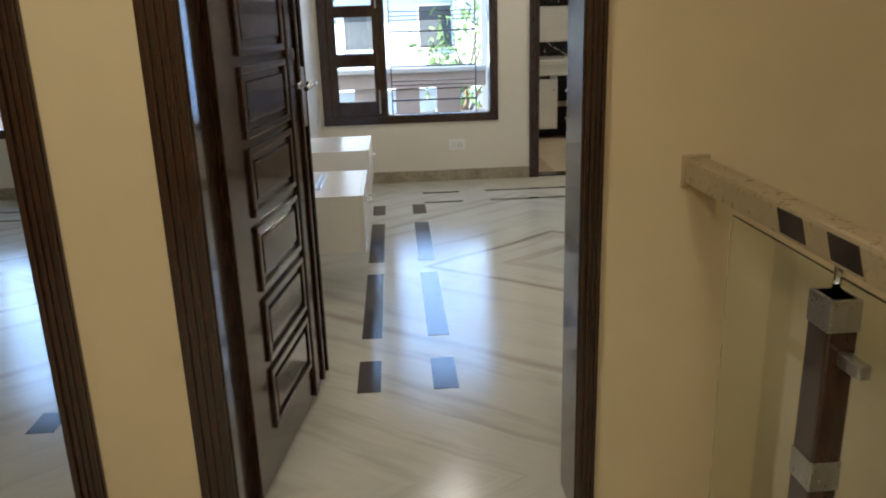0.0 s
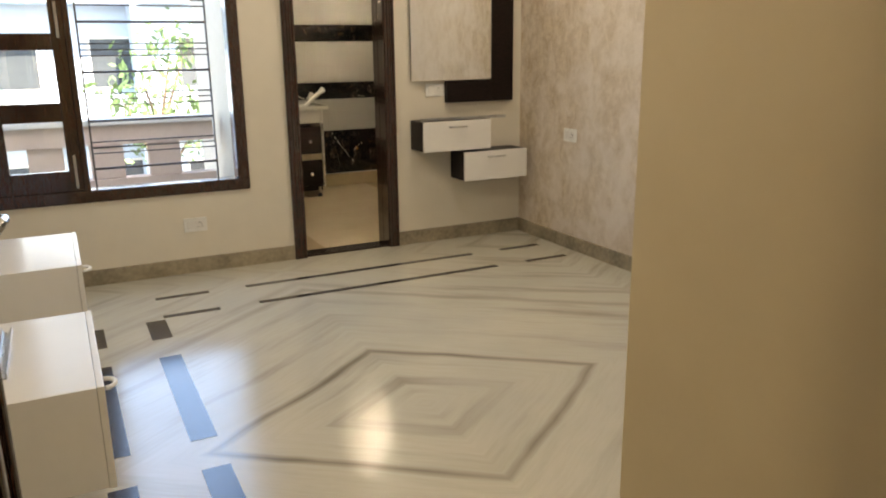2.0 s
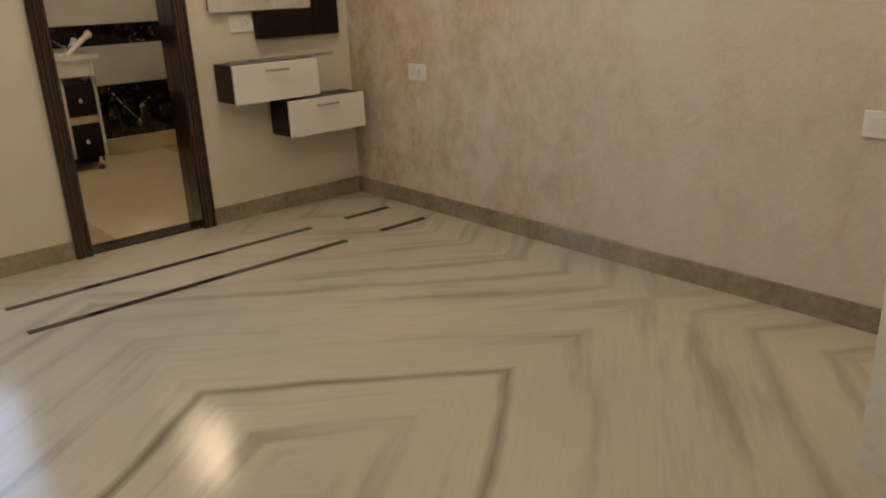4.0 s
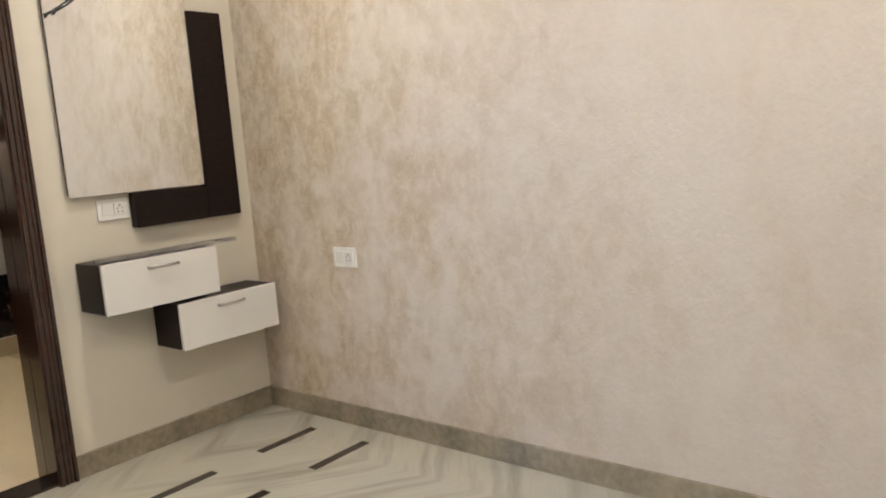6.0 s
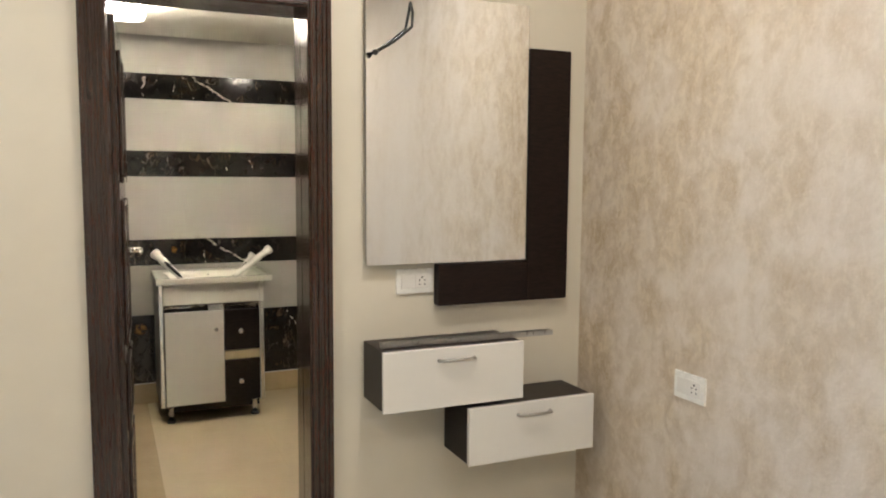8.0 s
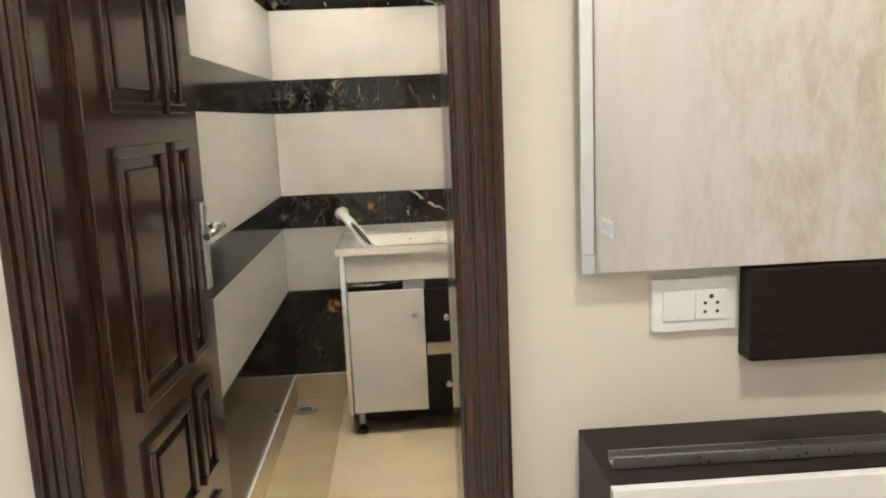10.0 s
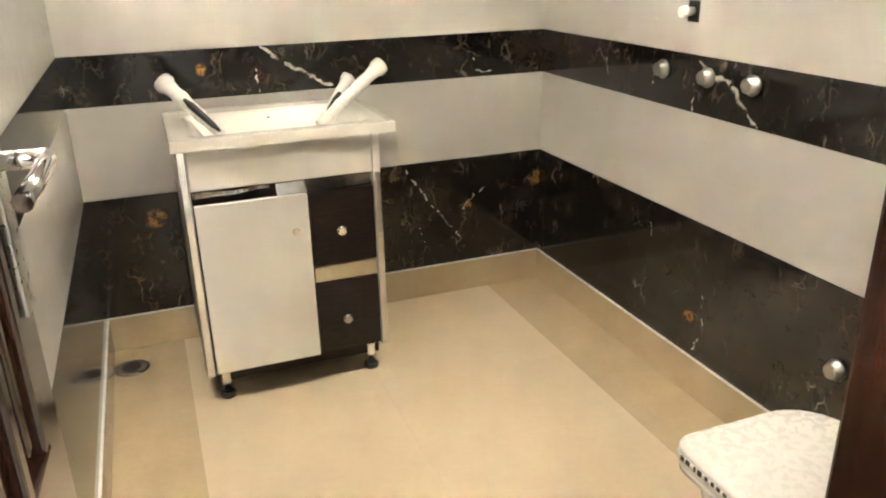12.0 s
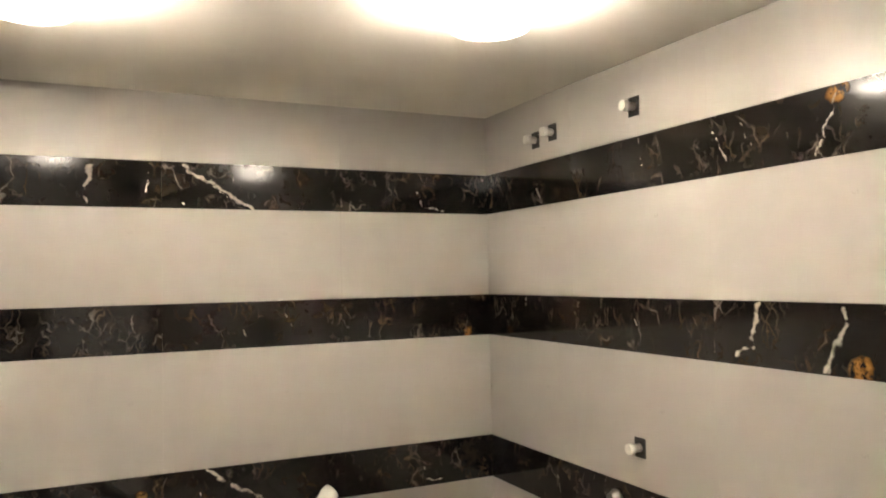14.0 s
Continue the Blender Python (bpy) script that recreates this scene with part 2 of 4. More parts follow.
def clear_glass(name, rough=0.0, tint=(0.96, 0.98, 0.97)):
    n = Nodes(name)
    n.b.inputs["Transmission Weight"].default_value = 1.0
    n.b.inputs["IOR"].default_value = 1.45
    return n.done(tint, rough)


def glowing(name, colour, strength):
    n = Nodes(name)
    n.b.inputs["Emission Color"].default_value = (*colour, 1)
    n.b.inputs["Emission Strength"].default_value = strength
    return n.done((0.8, 0.8, 0.8), 0.5)


PAINT = plain("cream_wall_paint", (0.71, 0.655, 0.545), (0.67, 0.615, 0.51), 1.2, 0.42, 0.06)
HALL_PAINT = plain("beige_hall_paint", (0.68, 0.56, 0.35), (0.62, 0.50, 0.31), 0.8, 0.45, 0.08)
CEILING = plain("white_ceiling_paint", (0.87, 0.84, 0.77), (0.84, 0.81, 0.74), 1.0, 0.6, 0.04)
DARK_WOOD = wood("dark_polished_wood", (0.012, 0.0054, 0.0036), (0.060, 0.023, 0.0125), (14, 14, 1), 0.17, 0.5, 0.5)
DARK_WOOD_X = wood("dark_polished_wood_across", (0.012, 0.0054, 0.0036), (0.060, 0.023, 0.0125), (1, 14, 14), 0.22, 0.35, 0.5)
WENGE = wood("wenge_laminate", (0.007, 0.004, 0.0032), (0.020, 0.011, 0.0085), (2, 14, 14), 0.40, 0.0, 0.18)
WHITE_LAM = plain("white_laminate", (0.78, 0.76, 0.72), (0.75, 0.73, 0.69), 3, 0.22, 0.02)
WHITE_GLOSS = plain("white_gloss_paint", (0.80, 0.78, 0.73), (0.77, 0.75, 0.70), 2, 0.30, 0.03)
CERAMIC = plain("white_ceramic", (0.82, 0.80, 0.74), (0.80, 0.78, 0.72), 3, 0.10)
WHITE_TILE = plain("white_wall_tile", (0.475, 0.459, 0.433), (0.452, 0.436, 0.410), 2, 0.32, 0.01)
BEIGE_TILE = plain("beige_floor_tile", (0.70, 0.58, 0.41), (0.65, 0.535, 0.375), 4, 0.20, 0.02)
BORDER_TILE = plain("tan_border_tile", (0.54, 0.43, 0.28), (0.48, 0.38, 0.24), 5, 0.18, 0.02)
SKIRT_TILE = plain("tan_skirting_tile", (0.52, 0.41, 0.26), (0.47, 0.37, 0.23), 5, 0.10, 0.02)
GROUT = plain("pale_grout", (0.56, 0.52, 0.45), (0.52, 0.48, 0.41), 20, 0.8, 0.2)
SKIRT = plain("grey_beige_stone", (0.40, 0.34, 0.24), (0.19, 0.16, 0.11), 4, 0.24, 0.05)
INLAY = plain("dark_granite", (0.045, 0.030, 0.022), (0.025, 0.018, 0.015), 14, 0.16, 0.02)
MARBLE = marble_floor()
PLASTER = plaster_wall()
CHROME = plain("chrome", (0.80, 0.80, 0.80), (0.74, 0.74, 0.75), 8, 0.10, 0.0, 1.0)
STEEL = plain("brushed_steel", (0.55, 0.54, 0.52), (0.46, 0.45, 0.43), 12, 0.30, 0.05, 1.0)
BLACK_PLASTIC = plain("black_plastic", (0.015, 0.015, 0.015), (0.02, 0.02, 0.02), 8, 0.4)
WHITE_PLASTIC = plain("white_plastic", (0.80, 0.79, 0.75), (0.78, 0.77, 0.73), 6, 0.28)
IRON = plain("painted_iron", (0.10, 0.08, 0.075), (0.06, 0.05, 0.045), 12, 0.5, 0.1)
MIRROR = Nodes("mirror_silver").done((0.90, 0.91, 0.90), 0.015, 1.0)
GLASS = clear_glass("window_glass")
PANEL_GLASS = clear_glass("panel_glass", 0.02, (0.90, 0.96, 0.93))
ETCHED = plain("smoked_etched_glass", (0.10, 0.09, 0.075), (0.17, 0.155, 0.13), 6, 0.16, 0.05)
FROST = plain("frosted_line", (0.42, 0.40, 0.35), (0.38, 0.36, 0.31), 8, 0.5)
GLOW = glowing("lamp_glow", WARM, 1.5)
BATH_GLOW = glowing("warm_lamp_glow", BATH_WARM, 42.0)
BATH_DISC = glowing("warm_lamp_disc", BATH_WARM, 1.0)

# ---- shaping ----


def box(bm, x0, x1, y0, y1, z0, z1, bevel=0.0):
    m = Matrix.Translation(((x0 + x1) / 2, (y0 + y1) / 2, (z0 + z1) / 2)) @ Matrix.Diagonal((abs(x1 - x0), abs(y1 - y0), abs(z1 - z0), 1))
    made = bmesh.ops.create_cube(bm, size=1.0, matrix=m)["verts"]
    if bevel:
        edges = list({e for v in made for e in v.link_edges})
        bmesh.ops.bevel(bm, geom=edges, offset=bevel, segments=2, affect="EDGES", profile=0.6)
    return bm


def boxes(*rows, bevel=0.0):
    bm = bmesh.new()
    for r in rows:
        box(bm, *r, bevel=bevel)
    return bm


def lathe(bm, a, b, rings, sides=16):
    """Rings of (share of the way from a to b, radius) turned round the line from a to b."""
    a, b = Vector(a), Vector(b)
    turn = (b - a).to_track_quat("Z", "Y").to_matrix()
    loops = []
    for s, r in rings:
        c = a.lerp(b, s)
        loops.append([bm.verts.new(c + turn @ Vector((r * math.cos(k * math.tau / sides), r * math.sin(k * math.tau / sides), 0))) for k in range(sides)])
    for lo, hi in zip(loops, loops[1:]):
        for k in range(sides):
            bm.faces.new((lo[k], lo[(k + 1) % sides], hi[(k + 1) % sides], hi[k])).smooth = True
    bm.faces.new(loops[0][::-1])
    bm.faces.new(loops[-1])
    return bm


def rod(a, b, r, sides=12):
    return lathe(bmesh.new(), a, b, [(0, r), (1, r)], sides)


def bent(bm, pts, r, sides=10):
    """A round bar along a bent line."""
    pts = [Vector(p) for p in pts]
    loops, side = [], None
    for i, p in enumerate(pts):
        d = (pts[min(i + 1, len(pts) - 1)] - pts[max(i - 1, 0)]).normalized()
        if side is None:
            side = d.orthogonal().normalized()
        side = (side - d * side.dot(d)).normalized()
        up = d.cross(side)
        loops.append([bm.verts.new(p + r * (math.cos(k * math.tau / sides) * side + math.sin(k * math.tau / sides) * up)) for k in range(sides)])
    for lo, hi in zip(loops, loops[1:]):
        for k in range(sides):
            bm.faces.new((lo[k], lo[(k + 1) % sides], hi[(k + 1) % sides], hi[k])).smooth = True
    bm.faces.new(loops[0][::-1])
    bm.faces.new(loops[-1])
    return bm


def mesh_of(name, bm, material):
    bmesh.ops.recalc_face_normals(bm, faces=bm.faces)
    me = bpy.data.meshes.new(name)
    bm.to_mesh(me)
    bm.free()
    me.materials.append(material)
    return me


def part(name, bm, material, parent=None, label=""):
    ob = new(name, mesh_of(name, bm, material))
    ob.parent = parent
    return tagged(ob, label)


def thing(name, m, label, category, group="", kind=""):
    ob = new(name)
    ob.empty_display_size = 0.1
    ob.matrix_world = m
    return tagged(ob, label, category, group, kind)


def setting(name, bm, material, label, category):
    return tagged(part(name, bm, material), label, category, kind="structure")


# ---- plan ----
WX, EX, NY, SY = -0.72, 2.95, 7.30, 3.205
CEIL = 2.80
HALL_Y = 2.413
HALL_IN = 2.573                        # room face of the hall wall
BX0, BX1, BY0, BY1, BCEIL = 1.137, 2.932, 7.48, 10.0, 2.393
OX0, OX1 = -5.2, -0.87

# floors
floor = setting("floor", boxes((-5.4, 0.78, -1.6, 2.45, -0.15, 0), (-5.4, 3.1, 2.45, 7.36, -0.15, 0)), MARBLE, "polished white marble floor with grey diamond veins", "floor")
floor_bath = setting("floor_bath", boxes((1.0, 3.05, 7.36, 10.12, -0.15, -0.008)), GROUT, "beige tiled bathroom floor on pale grout", "floor")
setting("floor_stairwell", boxes((0.78, 3.1, -1.6, 2.45, -1.75, -1.6)), MARBLE, "lower landing of the stairwell in marble", "floor")
setting("slab_edge", boxes((0.72, 0.78, -1.6, 2.413, -1.6, -0.15)), HALL_PAINT, "painted edge of the hall slab", "floor")

# walls
D0, D1, DZ = -0.660, 0.451, 2.14       # entry door frame, outside
B0, B1, BZ = 1.113, 1.903, 2.156        # bathroom door frame, outside
W0, W1, WZ0, WZ1 = -0.69, 0.838, 0.526, 2.16
L0, L1 = -2.02, -0.915                 # door to the next room
setting("wall_north", boxes((WX - 0.15, W0, NY, BY0, 0, CEIL), (W0, W1, NY, BY0, 0, WZ0), (W0, W1, NY, BY0, WZ1, CEIL), (W1, B0, NY, BY0, 0, CEIL),
                            (B0, B1, NY, BY0, BZ, CEIL), (B1, EX + 0.15, NY, BY0, 0, CEIL)), PAINT, "cream painted wall with window and bathroom door", "wall")
setting("wall_east", boxes((EX, EX + 0.15, SY - 0.1, NY, 0, CEIL)), PLASTER, "pearly beige decorative plaster wall with curled strokes", "wall")
setting("wall_west", boxes((OX1, WX, HALL_IN, NY, 0, CEIL)), PAINT, "cream painted side wall", "wall")
setting("wall_south", boxes((0.743, EX, SY - 0.12, SY, 0, CEIL)), PAINT, "cream painted wall behind the wardrobe", "wall")
setting("wall_nib", boxes((0.592, 0.743, HALL_IN, SY, 0, CEIL)), HALL_PAINT, "beige painted wall nib beside the entry", "wall")
setting("wall_hall", boxes((L1, D0, HALL_Y, HALL_IN, 0, CEIL), (D0, D1, HALL_Y, HALL_IN, DZ, CEIL), (D1, 3.1, HALL_Y, HALL_IN, -1.6, CEIL),
                           (L0, L1, HALL_Y, HALL_IN, DZ, CEIL), (-5.4, L0, HALL_Y, HALL_IN, 0, CEIL)), HALL_PAINT, "beige painted hall wall with two doorways", "wall")
setting("wall_hall_east", boxes((3.1, 3.25, -1.75, HALL_IN, -1.75, CEIL)), HALL_PAINT, "beige painted stairwell wall", "wall")
setting("wall_hall_south", boxes((-5.4, 3.25, -1.75, -1.6, -1.75, CEIL)), HALL_PAINT, "beige painted hall wall", "wall")
setting("wall_hall_west", boxes((-5.4, -5.25, -1.6, HALL_Y, 0, CEIL)), HALL_PAINT, "beige painted hall wall", "wall")
V0, V1 = -4.45, -3.05                  # window of the next room
setting("wall_next_north", boxes((-5.4, V0, NY, BY0, 0, CEIL), (V0, V1, NY, BY0, 0, WZ0), (V0, V1, NY, BY0, WZ1, CEIL), (V1, WX - 0.15, NY, BY0, 0, CEIL)), PAINT, "cream painted wall of the next room", "wall")
setting("wall_next_west", boxes((-5.4, OX0, HALL_IN, NY, 0, CEIL)), PAINT, "cream painted wall of the next room", "wall")
setting("wall_bath_west", boxes((BX0 - 0.12, BX0 - 0.01, BY0, BY1 + 0.12, 0, 2.6)), GROUT, "tiled bathroom wall in white and black bands", "wall")
setting("wall_bath_east", boxes((BX1 + 0.01, BX1 + 0.12, BY0, BY1 + 0.12, 0, 2.6)), GROUT, "tiled bathroom wall in white and black bands", "wall")
setting("wall_bath_north", boxes((BX0 - 0.01, BX1 + 0.01, BY1 + 0.01, BY1 + 0.12, 0, 2.6)), GROUT, "tiled bathroom wall in white and black bands", "wall")

# ceilings
setting("ceiling", boxes((-5.4, 3.25, -1.75, HALL_Y, CEIL, CEIL + 0.15), (-5.4, 3.25, HALL_Y, BY0, CEIL, CEIL + 0.15)), CEILING, "plain white painted ceiling", "ceiling")
setting("ceiling_bath", boxes((BX0 - 0.12, BX1 + 0.12, BY0, BY1 + 0.12, BCEIL, BCEIL + 0.15)), CEILING, "white bathroom ceiling lit by round lamps", "ceiling")

# skirting
for name, rows in (("baseboard_north", ((WX, B0, NY - 0.014, NY, 0, 0.10), (B1, EX, NY - 0.014, NY, 0, 0.10))),
                   ("baseboard_east", ((EX - 0.014, EX, SY, NY - 0.014, 0, 0.10),)),
                   ("baseboard_west", ((WX, WX + 0.014, 2.63, NY - 0.014, 0, 0.10),)),
                   ("baseboard_nib", ((0.578, 0.592, HALL_IN + 0.01, SY, 0, 0.10),)),
                   ("baseboard_next", ((OX0, OX1, NY - 0.014, NY, 0, 0.10),))):
    setting(name, boxes(*rows, bevel=0.003), SKIRT, "polished grey-beige stone skirting", "baseboard")

# ---- doors and windows ----


def jamb_profile(bm, x0, x1, y0, y1, z0, z1, upright=True):
    """A door frame member with stepped mouldings on its faces."""
    box(bm, x0, x1, y0, y1, z0, z1, 0.004)
    for k, (s, e, d) in enumerate(((0.08, 0.26, 0.010), (0.36, 0.48, 0.007), (0.60, 0.68, 0.005), (0.78, 0.94, 0.010))):
        if upright:
            w = x1 - x0
            box(bm, x0 + s * w, x0 + e * w, y0 - d, y0 + 0.01, z0, z1, 0.003)
        else:
            w = z1 - z0
            box(bm, x0, x1, y0 - d, y0 + 0.01, z0 + s * w, z0 + e * w, 0.003)
    return bm


def handle_set(leaf, at, side, out):
    """A lever handle on its long plate: out is the way it stands off the leaf, side the way the lever points."""
    x, y, z = at
    s = 1 if out > 0 else -1
    plate = part("handle_plate", boxes((x - 0.02, x + 0.02, y, y + s * 0.008, z - 0.155, z + 0.06), bevel=0.003), STEEL, leaf, "long steel handle plate")
    bm = rod((x, y, z), (x, y + s * 0.05, z), 0.010)
    bent(bm, [(x, y + s * 0.05, z), (x + side * 0.03, y + s * 0.052, z), (x + side * 0.08, y + s * 0.05, z - 0.004), (x + side * 0.12, y + s * 0.045, z - 0.010)], 0.009)
    part("handle_lever", bm, CHROME, leaf, "chrome lever handle")


def raised_panel(x0, x1, y, z0, z1, out):
    """A framed raised panel on a leaf's face at y; out: +1 or -1."""
    bm = bmesh.new()
    d, f = 0.012 * out, 0.022
    for r in ((x0, x1, z0, z0 + f), (x0, x1, z1 - f, z1), (x0, x0 + f, z0 + f, z1 - f), (x1 - f, x1, z0 + f, z1 - f)):
        box(bm, r[0], r[1], min(y, y + d), max(y, y + d), r[2], r[3], 0.004)
    box(bm, x0 + 0.045, x1 - 0.045, min(y, y + d * 0.7), max(y, y + d * 0.7), z0 + 0.045, z1 - 0.045, 0.006)
    return bm


def door_leaf(door, m, width, height, panels, handle_z, faces=(1, -1)):
    """Leaf hinged at its local origin, along +x, its thickness along y."""
    th = 0.036
    leaf = part("leaf", boxes((0, width, -th / 2, th / 2, 0.012, height), bevel=0.003), DARK_WOOD, door, "open dark wooden panelled leaf")
    leaf.matrix_local = m
    for f in faces:
        for x0, x1, z0, z1 in panels:
            part("panel", raised_panel(x0, x1, f * th / 2, z0, z1, f), DARK_WOOD, leaf)
        handle_set(leaf, (width - 0.035, f * th / 2, handle_z), -1, f)
    part("lock_edge", boxes((width, width + 0.002, -0.011, 0.011, handle_z - 0.1, handle_z + 0.1)), STEEL, leaf, "steel lock face")
    for z in (0.25, 1.0, 1.8):
        part("hinge", rod((-0.006, th / 2 + 0.006, z), (-0.006, th / 2 + 0.006, z + 0.11), 0.008), STEEL, leaf, "steel butt hinge")
    return leaf


def door_frame(name, x0, x1, z1, y0, y1, jamb, label, closing=None):
    door = thing(name, pose(0, 0, 0), label, "door", kind="structure")
    part("jamb", jamb_profile(bmesh.new(), x0, x0 + jamb, y0, y1, 0, z1), DARK_WOOD, door)
    far = x1 - (closing or jamb)
    part("jamb", jamb_profile(bmesh.new(), far, x1, y0, y1, 0, z1), DARK_WOOD, door)
    part("head", jamb_profile(bmesh.new(), x0 + jamb, far, y0, y1, z1 - jamb, z1, False), DARK_WOOD_X, door)
    return door


entry = door_frame("door_1", D0, D1, DZ, HALL_Y - 0.012, HALL_IN + 0.007, 0.105, "open dark wooden panelled entry door in its frame", 0.060)
rows = [(0.17, 0.63, 0.16 + k * 0.232, 0.16 + k * 0.232 + 0.205) for k in range(8)]
leaf = door_leaf(entry, pose(-0.545, HALL_IN, 0, 0, 0, 82.0), 0.89, 2.03, rows, 1.19)
for x0, x1, d in ((0.655, 0.700, 0.014), (0.795, 0.815, 0.012), (0.875, 0.890, 0.010)):
    part("bead", boxes((x0, x1, -0.018 - d, -0.0182, 0.02, 2.02), bevel=0.005), DARK_WOOD, leaf)
part("lock_knob", rod((0.755, -0.018, 1.19), (0.755, -0.045, 1.19), 0.012), CHROME, leaf, "small chrome lock knob")
part("keyhole", rod((0.755, -0.018, 1.30), (0.755, -0.0215, 1.30), 0.020, 14), IRON, leaf, "dark keyhole rosette")

bath_door = door_frame("door_2", B0, B1, BZ, NY - 0.022, NY + 0.085, 0.085, "open dark wooden bathroom door in its moulded frame")
for x0, x1 in ((B0, B0 + 0.062), (B1 - 0.085, B1)):
    part("jamb_lining", boxes((x0, x1, NY + 0.0855, BY0 - 0.002, 0, BZ), bevel=0.003), DARK_WOOD, bath_door)
part("head_lining", boxes((B0 + 0.0622, B1 - 0.0852, NY + 0.0855, BY0 - 0.002, BZ - 0.085, BZ), bevel=0.003), DARK_WOOD_X, bath_door)
part("threshold", boxes((B0 + 0.085, B1 - 0.085, NY + 0.002, BY0 - 0.03, 0.0, 0.012), bevel=0.003), INLAY, bath_door, "dark stone threshold")
cols = []
for z0, z1 in ((0.14, 0.56), (0.62, 0.86), (0.92, 1.42), (1.48, 1.92)):
    cols += [(0.09, 0.34, z0, z1), (0.39, 0.50, z0, z1)]
door_leaf(bath_door, pose(B0 + 0.09, NY + 0.09, 0, 0, 0, 87), 0.605, 2.02, cols, 1.21)

door_frame("door_3", L0, L1, DZ, HALL_Y - 0.012, HALL_IN + 0.007, 0.085, "dark wooden door frame to the next room")


def window(name, x0, x1, z0, z1, label):
    """A dark timber window: a panelled casement with small panes on one side, a barred opening on the other."""
    w = thing(name, pose(0, 0, 0), label, "window", kind="structure")
    y0, y1, f = NY - 0.015, NY + 0.11, 0.075
    for r in ((x0, x1, z0, z0 + f), (x0, x1, z1 - f, z1), (x0, x0 + f, z0 + f, z1 - f), (x1 - f, x1, z0 + f, z1 - f)):
        part("window_frame", boxes((r[0], r[1], y0, y1, r[2], r[3]), bevel=0.005), DARK_WOOD, w)
    sx0, sx1 = x0 + f, x0 + f + 0.457
    iz0, iz1 = z0 + f, z1 - f
    bm = boxes((sx0, sx0 + 0.07, y0 + 0.02, y0 + 0.06, iz0, iz1), (sx1 - 0.075, sx1, y0 + 0.02, y0 + 0.06, iz0, iz1), bevel=0.004)
    zs = [(0.725, 1.02), (1.13, 1.43), (1.525, 1.83), (1.92, iz1 - 0.03)]
    prev = iz0
    for lo, hi in zs:
        box(bm, sx0 + 0.07, sx1 - 0.075, y0 + 0.022, y0 + 0.058, prev, lo, 0.004)
        prev = hi
    box(bm, sx0 + 0.07, sx1 - 0.075, y0 + 0.022, y0 + 0.058, prev, iz1, 0.004)
    sash = part("sash", bm, DARK_WOOD, w, "dark casement with small panes")
    for lo, hi in zs:
        p = part("pane", boxes((sx0 + 0.068, sx1 - 0.073, y0 + 0.037, y0 + 0.042, lo - 0.002, hi + 0.002)), GLASS, sash)
        p.visible_shadow = False
    part("bolt", boxes((sx1 - 0.045, sx1 - 0.030, y0 + 0.008, y0 + 0.022, 0.62, 0.82), bevel=0.003), STEEL, sash, "steel tower bolt")
    part("bolt", boxes((sx1 - 0.045, sx1 - 0.030, y0 + 0.008, y0 + 0.022, 1.50, 1.70), bevel=0.003), STEEL, sash, "steel tower bolt")
    part("mullion", boxes((sx1, sx1 + 0.032, y0 + 0.005, y1, iz0, iz1), bevel=0.004), DARK_WOOD, w)
    gx0, gx1, gy = sx1 + 0.055, x1 - f - 0.03, y1 - 0.025
    grille = part("grille", boxes((gx0 + 0.01, gx0 + 0.02, gy - 0.008, gy + 0.008, iz0, iz1), (gx1 - 0.085, gx1 - 0.075, gy - 0.008, gy + 0.008, iz0, iz1)), IRON, w, "dark iron security grille")
    z, k = iz0 + 0.115, 0
    while z < iz1:
        part("bar", rod((gx0 + 0.01, gy, z), (gx1 - 0.075, gy, z), 0.0075, 8), IRON, grille)
        for dz in (0.095, 0.13, 0.165):
            if z + dz < iz1:
                part("bar", rod((gx0 + 0.01, gy, z + dz), (gx1 - 0.075, gy, z + dz), 0.0045, 6), IRON, grille)
        z += 0.292
    part("window_sill", boxes((x0 + 0.01, x1 - 0.01, y1, BY0 + 0.05, z0 - 0.02, z0 + 0.03), bevel=0.004), SKIRT, w, "stone outer sill")
    return w


window("window_1", W0, W1, WZ0, WZ1, "dark timber window with small-paned casement and iron grille")
window("window_2", V0, V1, WZ0, WZ1, "dark timber window of the next room with iron grille")

# ---- lamps ----


def ceiling_lamp(x, y, z, r, power, label, warm=False):
    lamp = thing("ceiling_lamp", pose(x, y, z), label, "lamp", "round ceiling lamps")
    part("lamp_ring", lathe(bmesh.new(), (0, 0, 0), (0, 0, -0.02), [(0, r * 1.12), (0.7, r * 1.10), (1.0, r * 1.02)], 24), WHITE_PLASTIC, lamp)
    if warm:
        part("lamp_stem", rod((0, 0, -0.0202), (0, 0, -0.0860), 0.009), WHITE_PLASTIC, lamp)
        part("lamp_diffuser", lathe(bmesh.new(), (0, 0, -0.085), (0, 0, -0.074), [(0, 0.080), (0.6, 0.080), (1.0, 0.070)], 28), BATH_GLOW, lamp, "glowing warm disc facing up")
        part("lamp_cup", lathe(bmesh.new(), (0, 0, -0.095), (0, 0, -0.068), [(0, 0.090), (1.0, 0.100), (1.0, 0.094), (0.32, 0.086)], 28), BATH_DISC, lamp, "shallow round lamp cup glowing warm")
        area("lamp_light", pose(x, y, z - 0.100), 0.17, power, BATH_WARM)
    else:
        part("lamp_diffuser", lathe(bmesh.new(), (0, 0, -0.0205), (0, 0, -0.026), [(0, r), (0.7, r * 0.97), (1.0, r * 0.9)], 24), GLOW, lamp, "glowing white diffuser")
        area("lamp_light", pose(x, y, z - 0.035), r * 2, power, HALL_WARM if y < HALL_Y else WARM)


